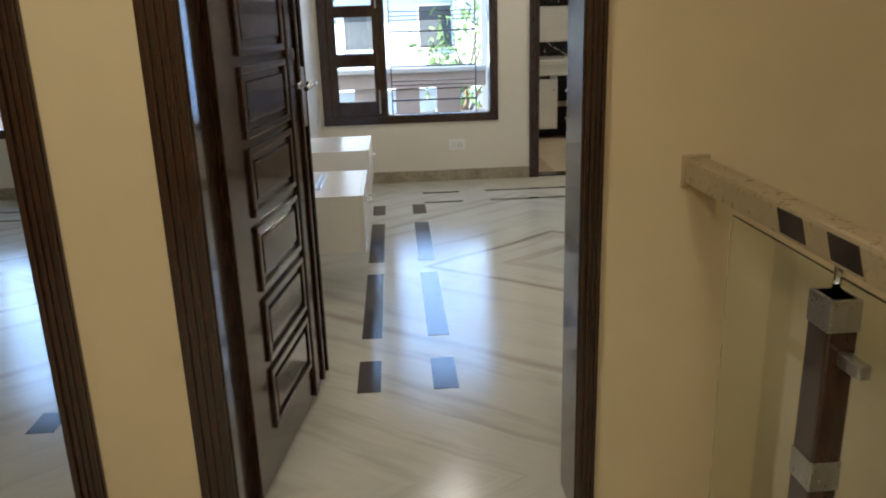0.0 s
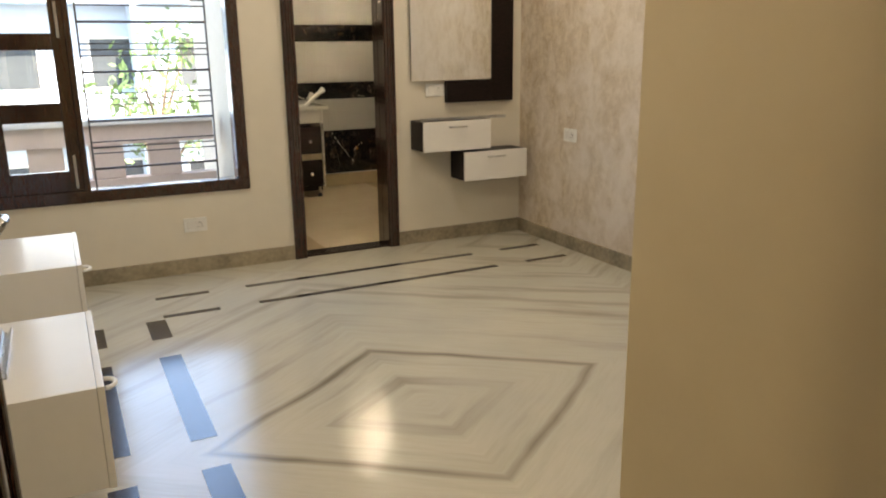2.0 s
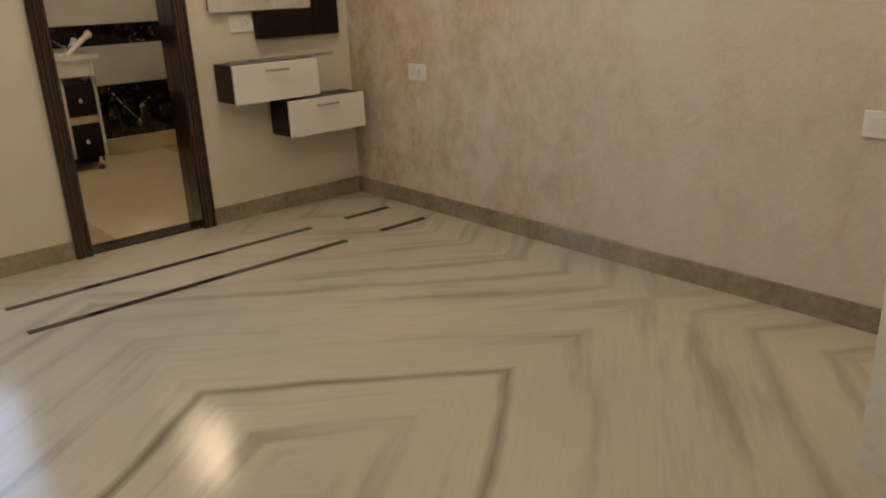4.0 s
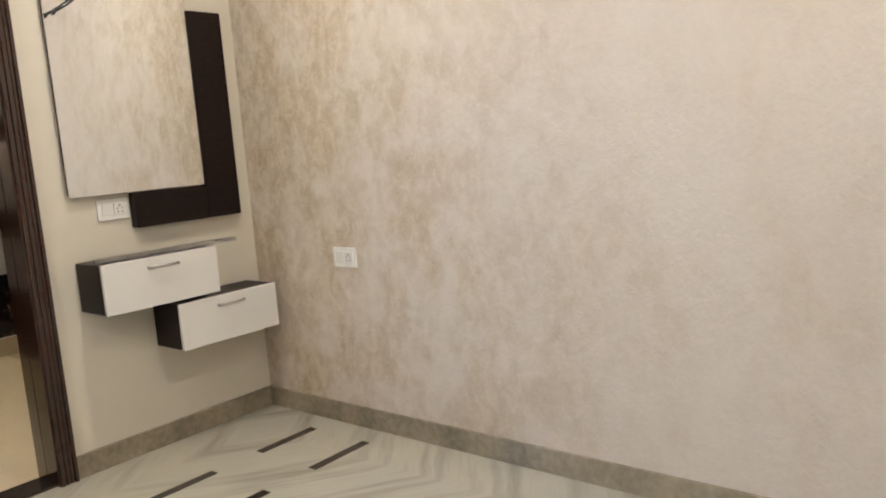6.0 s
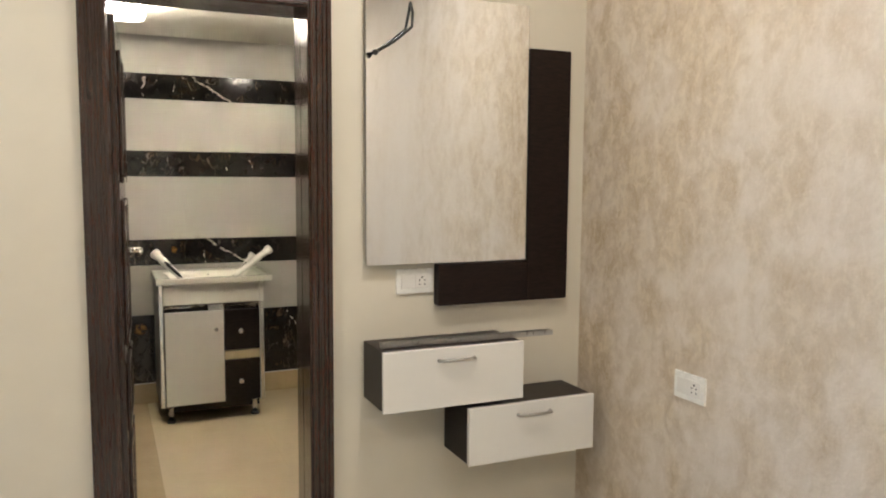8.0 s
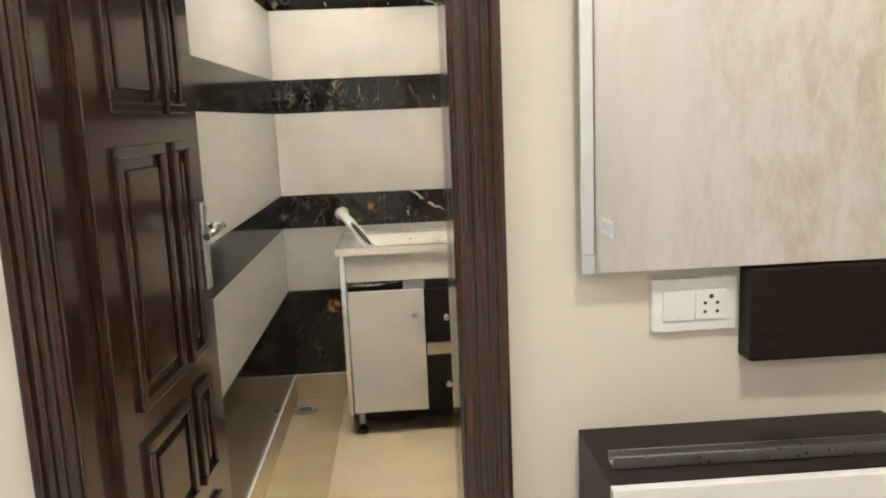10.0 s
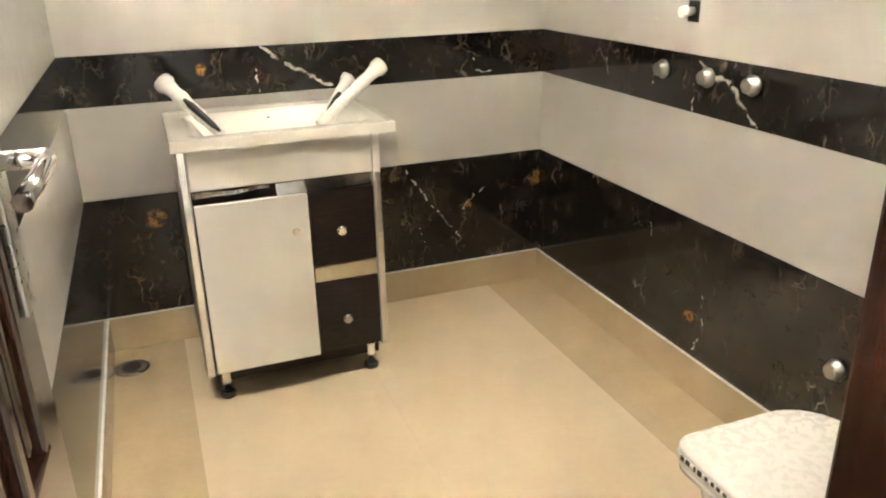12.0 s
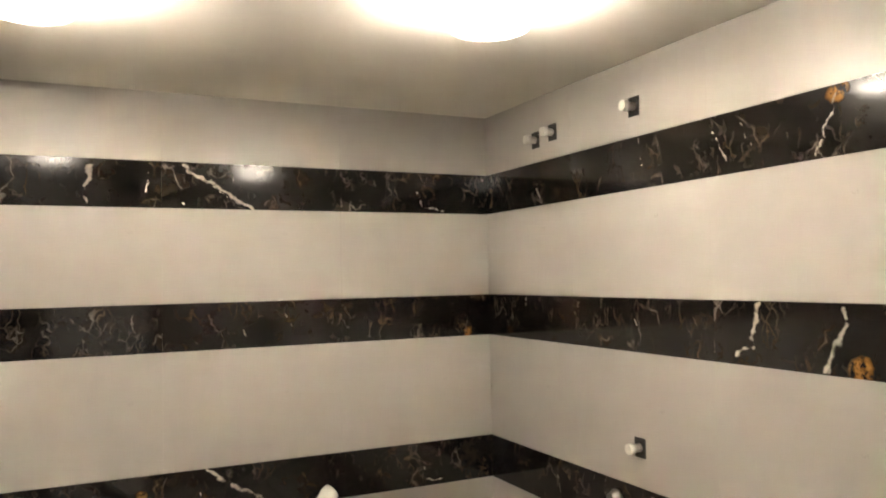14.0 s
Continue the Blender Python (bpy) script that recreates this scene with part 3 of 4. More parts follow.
ceiling_lamp(2.24, 8.72, BCEIL, 0.085, LAMPS["bath"], "round halo lamp glowing warm on the bathroom ceiling", True)
ceiling_lamp(1.30, 8.98, BCEIL, 0.085, LAMPS["bath"], "round halo lamp glowing warm on the bathroom ceiling", True)
# Unseen lamps, added to light the room; their places are assumed.
for x, y in ((-0.05, 3.75), (2.1, 4.4), (0.3, 6.3), (2.1, 6.3)):
    ceiling_lamp(x, y, CEIL, 0.12, LAMPS["room"], "unseen round white lamp added to light the room")
# The hall shows no lamp: two broad ones are added for soft light.
for x, y in ((-1.0, 0.9), (0.2, -0.5)):
    ceiling_lamp(x, y, CEIL, 0.30, LAMPS["hall"], "unseen large round lamp added to light the hall")
# Added lamp without a known source, to brighten the next room.
ceiling_lamp(-3.0, 4.8, CEIL, 0.15, LAMPS["next"], "unseen round lamp added to brighten the next room")

# ---- room furniture ----


def wall_drawer(name, m, w, d, h, face, body, label, group, handle):
    """A floating drawer box; local x along its front, front at y = 0, back at y = d, bottom at z = 0."""
    t = thing(name, m, label, "drawer", group)
    part("body", boxes((0.003, w - 0.003, 0.019, d, 0.002, h - 0.002), bevel=0.002), body, t)
    front = part("drawer_front", boxes((0, w, 0, 0.018, 0, h), bevel=0.002), face, t, "white drawer front")
    if handle == "bow":
        bm = bent(bmesh.new(), [(w / 2 - 0.068, 0.0, h * 0.80), (w / 2 - 0.066, -0.018, h * 0.80), (w / 2 - 0.03, -0.026, h * 0.805), (w / 2 + 0.03, -0.026, h * 0.805),
                                (w / 2 + 0.066, -0.018, h * 0.80), (w / 2 + 0.068, 0.0, h * 0.80)], 0.006)
        part("handle", bm, STEEL, front, "dark steel bow handle")
    else:
        bm = bmesh.new()
        pts = [(w * 0.22 + 0.035 * math.cos(a), -0.004 - 0.028 * math.sin(a), h * 0.82) for a in [k * math.pi / 12 for k in range(13)]]
        bent(bm, pts, 0.0065)
        part("handle", bm, WHITE_PLASTIC, front, "white ring pull")
    return t


wall_drawer("floating_cabinet", pose(2.016, 7.068, 0.704), 0.541, 0.226, 0.212, WHITE_LAM, WENGE, "white fronted dark wenge floating drawer under the mirror", "floating drawers under the mirror", "bow")
wall_drawer("floating_cabinet", pose(2.338, 7.066, 0.474), 0.530, 0.226, 0.212, WHITE_LAM, WENGE, "white fronted dark wenge floating drawer set lower", "floating drawers under the mirror", "bow")
wall_drawer("white_wall_cabinet", pose(-0.246, 4.230, 0.287, 0, 0, 90), 0.680, 0.472, 0.293, WHITE_LAM, WHITE_LAM, "low white floating cabinet with ring pull on the wall", "white floating cabinets", "ring")
wall_drawer("white_wall_cabinet", pose(-0.250, 5.450, 0.310, 0, 0, 90), 0.650, 0.468, 0.294, WHITE_LAM, WHITE_LAM, "white floating cabinet with ring pull, set higher", "white floating cabinets", "ring")

# a piece of channel lying on each of the two units
def channel(m, length, label):
    bm = bmesh.new()
    ends = [[bm.verts.new((x, y, z)) for y, z in ((-0.014, 0), (0.014, 0), (0.014, 0.018), (0.011, 0.018), (0.011, 0.003), (-0.011, 0.003), (-0.011, 0.018), (-0.014, 0.018))] for x in (0, length)]
    for k in range(8):
        bm.faces.new((ends[0][k], ends[0][(k + 1) % 8], ends[1][(k + 1) % 8], ends[1][k]))
    bm.faces.new(ends[0][::-1])
    bm.faces.new(ends[1])
    bmesh.ops.recalc_face_normals(bm, faces=bm.faces)
    ob = part("metal_channel", bm, STEEL)
    ob.matrix_world = m
    return tagged(ob, label, "channel")


channel(pose(2.035, 7.150, 0.9155, 0, 0, -0.8), 0.68, "loose aluminium channel lying on the dark drawer")
channel(pose(-0.486, 4.40, 0.5805, 0, 0, 90), 0.40, "short aluminium channel lying on the white cabinet")

# mirror with its dark surround
mirror = thing("wall_mirror", pose(0, 0, 0), "tall frameless mirror on a dark L-shaped wooden backing", "mirror")
part("mirror_glass", boxes((2.021, 2.668, 7.262, 7.268, 1.191, 2.153)), MIRROR, mirror, "silvered mirror pane")
part("mirror_backing", boxes((2.029, 2.660, 7.2685, NY, 1.199, 2.145)), WENGE, mirror, "dark wooden backing board")
part("surround_upright", boxes((2.672, 2.853, 7.252, NY, 1.030, 1.996), bevel=0.004), WENGE, mirror, "dark wenge upright panel")
part("surround_foot", boxes((2.297, 2.6715, 7.252, NY, 1.030, 1.186), bevel=0.004), WENGE, mirror, "dark wenge lower panel")
bm = bent(bmesh.new(), [(2.185, 7.262, 2.12), (2.185, 7.24, 2.08), (2.178, 7.23, 2.03), (2.11, 7.225, 1.975), (2.045, 7.225, 1.935)], 0.0055, 8)
lathe(bm, (2.05, 7.225, 1.938), (2.036, 7.225, 1.930), [(0, 0.006), (0.3, 0.011), (1, 0.010)], 8)
tagged(part("lamp_cable", bm, BLACK_PLASTIC), "black cable hanging over the mirror for a lamp", "cable")


def switch_plate(m, units, label):
    """A white plate with rockers ('r') and sockets ('s'), built in local x and z, standing off -y."""
    t = thing("switch_plate", m, label, "switch")
    w = 0.055 * len(units) + 0.036
    part("plate", boxes((0, w, -0.010, 0, 0, 0.092), bevel=0.003), WHITE_PLASTIC, t)
    for k, u in enumerate(units):
        x = 0.018 + 0.055 * k
        key = part("rocker" if u == "r" else "socket", boxes((x + 0.001, x + 0.054, -0.0135, -0.0095, 0.020, 0.072), bevel=0.0015), WHITE_LAM, t)
        if u == "s":
            for dx, dz, r in ((0.0275, 0.060, 0.004), (0.017, 0.049, 0.003), (0.038, 0.049, 0.003), (0.017, 0.034, 0.003), (0.038, 0.034, 0.003)):
                part("socket_hole", rod((x + dx, -0.0140, dz), (x + dx, -0.0125, dz), r, 10), BLACK_PLASTIC, key)
    return t


switch_plate(pose(2.144, NY, 1.077), "rs", "white switch and socket plate under the mirror")
switch_plate(pose(EX, 4.19, 0.722, 0, 0, -90), "rrrr", "long white switch plate on the plaster wall")
switch_plate(pose(EX, 6.705, 0.768, 0, 0, -90), "rs", "white socket plate on the plaster wall")
switch_plate(pose(0.392, NY, 0.275), "rs", "white socket plate under the window")

# wardrobe in the corner
wardrobe = thing("wardrobe", pose(0, 0, 0), "white built-in wardrobe with etched dark glass doors", "wardrobe")
part("body", boxes((2.05, 2.945, SY + 0.005, 3.748, 0, 2.29)), WHITE_GLOSS, wardrobe)
part("cornice", boxes((2.03, 2.948, SY + 0.005, 3.80, 2.29, 2.325), bevel=0.006), WHITE_GLOSS, wardrobe)
part("plinth", boxes((2.05, 2.945, 3.748, 3.765, 0, 0.55)), WHITE_GLOSS, wardrobe)
for x0, x1 in ((2.055, 2.492), (2.498, 2.94)):
    d = part("wardrobe_door", boxes((x0, x0 + 0.09, 3.749, 3.772, 0.56, 2.285), (x1 - 0.115, x1, 3.749, 3.772, 0.56, 2.285),
                                    (x0 + 0.09, x1 - 0.115, 3.749, 3.772, 0.56, 0.72), (x0 + 0.09, x1 - 0.115, 3.749, 3.772, 2.14, 2.285), bevel=0.002), WHITE_GLOSS, wardrobe)
    part("door_glass", boxes((x0 + 0.088, x1 - 0.113, 3.755, 3.760, 0.718, 2.142)), ETCHED, d, "smoked glass with etched ovals")
    cx, hw = (x0 + x1) / 2 - 0.012, 0.075
    for cz in (1.25, 1.55):
        pts = [(cx + hw * math.sin(k * math.tau / 24), 3.7615, cz + 0.12 * math.cos(k * math.tau / 24)) for k in range(25)]
        part("etched_oval", bent(bmesh.new(), pts, 0.004, 6), FROST, d)
    part("etched_band", boxes((x0 + 0.09, x1 - 0.115, 3.7602, 3.7612, 1.90, 2.06)), FROST, d)

# ---- hall balustrade ----
rail = thing("balustrade", pose(0, 0, 0), "wooden handrail with dark inlays on a brown post with glass", "balustrade")
RX = 0.69
RAIL_WOOD = plain("beige_rail_wood", (0.46, 0.36, 0.22), (0.38, 0.29, 0.17), 6, 0.3, 0.05)
hr = part("handrail", boxes((RX - 0.03, RX + 0.03, -1.55, HALL_Y - 0.012, 0.982, 1.047), bevel=0.010), RAIL_WOOD, rail)
for k in range(16):
    y = 1.857 - k * 0.178
    bm = boxes((RX - 0.0325, RX - 0.0295, y - 0.046, y + 0.046, 0.993, 1.037))
    for v in bm.verts:
        v.co.y += (v.co.z - 1.015) * 0.5
    part("inlay", bm, INLAY, hr, "dark inlay in the handrail")
part("wall_rosette", boxes((RX - 0.036, RX + 0.036, HALL_Y - 0.012, HALL_Y - 0.001, 0.972, 1.054), bevel=0.004), RAIL_WOOD, rail)
glass = part("glass_panel", boxes((RX - 0.004, RX + 0.004, -1.5, 2.17, 0.14, 0.955), bevel=0.001), PANEL_GLASS, rail, "clear glass panel")
glass.visible_shadow = False
for y in (1.735, 0.4, -1.0):
    p = part("post", boxes((RX - 0.03, RX + 0.03, y - 0.035, y + 0.035, 0.0, 0.922), bevel=0.006), DARK_WOOD, rail, "dark brown post with steel bands")
    for z in (0.545, 0.862):
        part("band", boxes((RX - 0.0315, RX + 0.0315, y - 0.0365, y + 0.0365, z, z + 0.06), bevel=0.002), STEEL, p)
    part("pin", rod((RX, y, 0.922), (RX, y, 0.984), 0.010), CHROME, p, "steel pin")
    part("clamp", boxes((RX - 0.01, RX + 0.02, y - 0.10, y - 0.035, 0.802, 0.828), bevel=0.004), STEEL, p, "steel glass clamp")

# ---- bathroom things ----
VX0, VX1, VY0, VY1 = 1.457, 2.118, 9.420, 9.905
van = thing("vanity_unit", pose(-0.010, 0.040, 0) @ Matrix.Diagonal((1, 1, 1.022, 1)), "white bathroom vanity with dark drawers and chrome legs", "vanity")
BEECH = plain("pale_beech", (0.60, 0.50, 0.33), (0.52, 0.43, 0.28), 8, 0.4)
part("carcass", boxes((VX0 + 0.03, VX1 - 0.066, VY0 + 0.036, VY1, 0.10, 0.765)), WENGE, van)
part("side_stile", boxes((VX0 + 0.003, VX0 + 0.029, VY0 + 0.012, VY1, 0.10, 0.836), bevel=0.003), WHITE_LAM, van)
part("side_stile", boxes((VX1 - 0.065, VX1 - 0.040, VY0 + 0.012, VY1, 0.10, 0.836), bevel=0.003), WHITE_LAM, van)
part("edge_strip", boxes((VX0 + 0.004, VX0 + 0.026, VY0 + 0.006, VY0 + 0.0118, 0.10, 0.836), bevel=0.002), CHROME, van, "chrome edge strip")
part("edge_strip", boxes((VX1 - 0.062, VX1 - 0.043, VY0 + 0.006, VY0 + 0.0118, 0.10, 0.71), bevel=0.002), CHROME, van, "chrome edge strip")
part("fascia", boxes((VX0 + 0.030, VX1 - 0.066, VY0 + 0.014, VY0 + 0.035, 0.712, 0.836), bevel=0.003), WHITE_LAM, van)
door = part("cabinet_door", boxes((1.490, 1.832, VY0 - 0.004, VY0 + 0.014, 0.112, 0.672), bevel=0.003), WHITE_LAM, van, "white cabinet door")
part("knob", lathe(bmesh.new(), (1.785, VY0 - 0.004, 0.56), (1.785, VY0 - 0.030, 0.56), [(0, 0.006), (0.5, 0.006), (0.7, 0.013), (1, 0.010)], 14), CHROME, door, "chrome knob")
for z0, z1 in ((0.422, 0.668), (0.113, 0.360)):
    d = part("drawer_front", boxes((1.838, VX1 - 0.068, VY0 + 0.006, VY0 + 0.026, z0, z1), bevel=0.003), WENGE, van, "dark drawer front")
    part("knob", lathe(bmesh.new(), (1.932, VY0 + 0.006, z0 + 0.118), (1.932, VY0 - 0.024, z0 + 0.118), [(0, 0.006), (0.4, 0.007), (0.6, 0.017), (0.85, 0.017), (1, 0.011)], 16), CHROME, d, "chrome knob")
part("divider", boxes((1.838, VX1 - 0.068, VY0 + 0.012, VY0 + 0.035, 0.364, 0.418), bevel=0.002), BEECH, van, "pale divider rail")
part("plinth", boxes((1.50, VX1 - 0.07, VY0 + 0.04, VY0 + 0.056, 0.06, 0.108), bevel=0.002), WENGE, van, "dark lower rail")
bm = bmesh.new()
for a, b, za, zb, top in ((1.490, 1.72, 0.690, 0.700, 0.706), (1.74, VX1 - 0.070, 0.673, 0.674, 0.708)):
    n, lo, hi = 14, [], []
    for k in range(n + 1):
        u = k / n
        x, wob = a + (b - a) * u, (0.004 if a < 1.6 else 0.0004) * math.sin(u * 9.0)
        lo.append(bm.verts.new((x, VY0 + 0.010 - 2 * wob, za + (zb - za) * u + wob)))
        hi.append(bm.verts.new((x, VY0 + 0.020, top + wob * 0.5)))
    for k in range(n):
        bm.faces.new((lo[k], lo[k + 1], hi[k + 1], hi[k])).smooth = True
bmesh.ops.solidify(bm, geom=bm.faces[:], thickness=0.002)
part("film_strip", bm, CHROME, van, "loose shiny protective strip under the fascia")
for x in (VX0 + 0.062, VX1 - 0.098):
    for y in (VY0 + 0.05, VY1 - 0.05):
        leg = part("leg", lathe(bmesh.new(), (x, y, 0.10), (x, y, 0.018), [(0, 0.022), (0.1, 0.019), (1, 0.019)], 16), CHROME, van, "chrome leg")
        part("foot", lathe(bmesh.new(), (x, y, 0.018), (x, y, 0.0), [(0, 0.023), (0.3, 0.026), (1, 0.025)], 16), BLACK_PLASTIC, leg, "black rubber foot")


def basin_bowl():
    """A rectangular basin: a rim slab with a smooth hollow."""
    bm = bmesh.new()
    nx, ny = 32, 22
    grid = {}
    for i in range(nx + 1):
        for j in range(ny + 1):
            u, v = i / nx * 2 - 1, j / ny * 2 - 1
            e = max(abs(u) / 0.80, abs(v + 0.05) / 0.66)
            h = 0.0
            if e < 1.0:
                s = min(1.0, (1.0 - e) / 0.30)
                h = -0.075 * s * s * (3 - 2 * s) - 0.01 * s
            elif abs(u) > 0.965 or v > 0.95 or v < -0.95:
                h = 0.004
            grid[i, j] = bm.verts.new((VX0 - 0.01 + (VX1 - VX0 + 0.02) * i / nx, VY0 - 0.012 + (VY1 - VY0 + 0.02) * j / ny, 0.866 + h))
    for i in range(nx):
        for j in range(ny):
            bm.faces.new((grid[i, j], grid[i + 1, j], grid[i + 1, j + 1], grid[i, j + 1])).smooth = True
    edge = [grid[i, 0] for i in range(nx + 1)] + [grid[nx, j] for j in range(1, ny + 1)] + [grid[i, ny] for i in range(nx - 1, -1, -1)] + [grid[0, j] for j in range(ny - 1, 0, -1)]
    low = [bm.verts.new((v.co.x, v.co.y, 0.838)) for v in edge]
    for k in range(len(edge)):
        q = (k + 1) % len(edge)
        bm.faces.new((edge[k], edge[q], low[q], low[k]))
    return bm


basin = part("basin", basin_bowl(), CERAMIC, van, "white ceramic basin top")
part("overflow", lathe(bmesh.new(), (1.79, 9.815, 0.838), (1.79, 9.80, 0.833), [(0, 0.012), (1, 0.012)], 14), BLACK_PLASTIC, basin, "dark overflow hole")

# wrapped fittings lying in the basin
def wrapped(a, b, r, label, strap):
    t = thing("wrapped_tube", pose(*a), label, "wrapped fitting", "wrapped fittings in the basin")
    d = Vector(b) - Vector(a)
    bm = bmesh.new()
    n = 9
    rings = [(k / n, r * (0.62 + 0.38 * k / n) * (1 + 0.10 * math.sin(k * 2.4))) for k in range(n)] + [(0.93, r * 1.25), (1.0, r * 1.2)]
    lathe(bm, (0, 0, 0), d, rings, 14)
    part("wrapping", bm, WHITE_PLASTIC, t, "crumpled white plastic wrapping")
    if strap:
        side = Vector((0, -r * 0.8, r * 0.3))
        part("black_hose", lathe(bmesh.new(), d * 0.02 + side, d * 0.62 + side, [(0, 0.004), (0.2, 0.010), (0.8, 0.012), (1, 0.006)], 10), BLACK_PLASTIC, t, "black tube")


wrapped((1.595, 9.58, 0.875), (1.45, 9.74, 1.022), 0.026, "white wrapped fitting leaning over the basin edge", True)
wrapped((1.905, 9.60, 0.869), (2.155, 9.70, 1.032), 0.024, "white wrapped fitting leaning in the basin", False)
wrapped((1.935, 9.68, 0.861), (2.055, 9.76, 0.99), 0.020, "short white wrapped fitting in the basin", True)

# toilet
def rounded_slab(x0, x1, y0, y1, z0, z1, r0, r1, taper=1.0, dome=0.0):
    """A slab with round corners (r1 at the x1 end, r0 at the other), its foot shrunk by taper, its top domed."""
    bm = bmesh.new()
    pts = []
    for cx, cy, a0, r in ((x1 - r1, y1 - r1, 0, r1), (x0 + r0, y1 - r0, 90, r0), (x0 + r0, y0 + r0, 180, r0), (x1 - r1, y0 + r1, 270, r1)):
        pts += [(cx + r * math.cos(radians(a0 + k * 11.25)), cy + r * math.sin(radians(a0 + k * 11.25))) for k in range(9)]
    mx, my = (x0 + x1) / 2, (y0 + y1) / 2
    loops = []
    for s, z in ((taper, z0), ((1 + taper) / 2, z0 + (z1 - z0) * 0.6), (0.985, z1 - 0.016), (1.0, z1 - 0.010), (0.985, z1 - 0.003), (0.95, z1), (0.5, z1 + dome)):
        loops.append([bm.verts.new((mx + (x - mx) * s, my + (y - my) * s, z)) for x, y in pts])
    for lo, hi in zip(loops, loops[1:]):
        for k in range(len(pts)):
            bm.faces.new((lo[k], lo[(k + 1) % len(pts)], hi[(k + 1) % len(pts)], hi[k])).smooth = True
    bm.faces.new(loops[0][::-1])
    bm.faces.new(loops[-1])
    return bm


wc = thing("toilet", pose(0, 0, 0), "white ceramic toilet with closed lid and printed edge", "toilet")
part("bowl", rounded_slab(2.31, 2.64, 7.76, 8.19, 0.0, 0.405, 0.06, 0.12, 0.66), CERAMIC, wc)
part("seat", rounded_slab(2.285, 2.65, 7.73, 8.207, 0.406, 0.428, 0.05, 0.12), CERAMIC, wc)
lid = part("lid", rounded_slab(2.280, 2.655, 7.725, 8.212, 0.432, 0.460, 0.05, 0.12, 1.0, 0.006), WHITE_PLASTIC, wc)
rnd = random.Random(3)
for k in range(22):
    y = 7.79 + k * 0.0175
    part("print_mark", boxes((2.2785, 2.2805, y, y + rnd.uniform(0.004, 0.012), 0.436 + rnd.uniform(0, 0.004), 0.448), bevel=0.0), BLACK_PLASTIC, lid)

# pipe stubs in the shower wall
def pipe_stub(y, z, label):
    t = thing("pipe_stub", pose(BX1, y, z), label, "pipe", "capped pipe stubs in the tiled wall")
    # Flat black plate, no real hollow: the hole's shade is in its colour.
    part("recess", boxes((-0.003, 0.006, -0.024, 0.024, -0.030, 0.030)), BLACK_PLASTIC, t, "black plate with the hole's shade put into its colour")
    part("pipe", lathe(bmesh.new(), (0.0, 0, 0), (-0.048, 0, 0), [(0, 0.013), (0.6, 0.013), (0.62, 0.017), (1, 0.016)], 14), WHITE_PLASTIC, t, "white capped pipe")


for y, z in ((9.615, 2.236), (9.503, 2.246), (9.059, 2.246), (9.073, 1.208)):
    pipe_stub(y, z, "white capped pipe stub in a dark recess")


def valve_cap(y, z, label):
    t = thing("valve_cap", pose(BX1, y, z), label, "valve", "capped valves in the tiled wall")
    part("cap", lathe(bmesh.new(), (0, 0, 0), (-0.03, 0, 0), [(0, 0.028), (0.3, 0.030), (0.5, 0.022), (1, 0.020)], 14), STEEL, t)


for y, z in ((9.19, 1.028), (8.98, 1.029), (8.796, 1.032), (8.382, 0.377)):
    valve_cap(y, z, "small steel capped valve in the black band")

drain = part("floor_drain", lathe(bmesh.new(), (1.203, 9.835, 0.0), (1.203, 9.835, 0.006), [(0, 0.060), (0.5, 0.060), (1, 0.052)], 24), STEEL)
tagged(drain, "round steel floor drain in the tan border", "drain")
part("drain_hole", lathe(bmesh.new(), (1.203, 9.835, 0.0062), (1.203, 9.835, 0.0075), [(0, 0.034), (1, 0.034)], 20), IRON, drain, "dark drain opening")

# ---- outside ----
setting("ground", boxes((-900, 900, -900, 900, -3.6, -3.5)), plain("dusty_road", (0.24, 0.22, 0.19), (0.18, 0.165, 0.14), 0.4, 0.9, 0.2), "dusty pale road and open ground", "ground")
BRICK_PINK = plain("pinkish_render", (0.66, 0.53, 0.46), (0.60, 0.47, 0.40), 3, 0.8, 0.15)
setting("balcony_slab", boxes((-6.0, 0.94, BY0, 9.2, -0.25, -0.02)), SKIRT, "narrow balcony outside the windows", "balcony")
parapet = setting("balcony_parapet", boxes((-6.0, 0.94, 9.05, 9.2, -0.02, 0.40), (-6.0, 0.94, 9.05, 9.2, 0.68, 0.84)), BRICK_PINK, "pinkish rendered balcony parapet with openings", "parapet")
part("coping", boxes((-6.0, 0.94, 9.02, 9.23, 0.84, 0.89), bevel=0.01), plain("white_coping", (0.78, 0.76, 0.72), (0.72, 0.70, 0.66), 3, 0.6, 0.1), parapet, "white coping")
for k in range(15):
    x = -5.9 + k * 0.45
    part("baluster", boxes((x, x + 0.26, 9.07, 9.18, 0.40, 0.68), bevel=0.01), BRICK_PINK, parapet)
FACADE = plain("pale_facade_paint", (0.50, 0.60, 0.72), (0.46, 0.55, 0.66), 0.6, 0.8, 0.1)
DARKGLASS = plain("dark_window_glass", (0.05, 0.06, 0.07), (0.08, 0.09, 0.10), 2, 0.1)


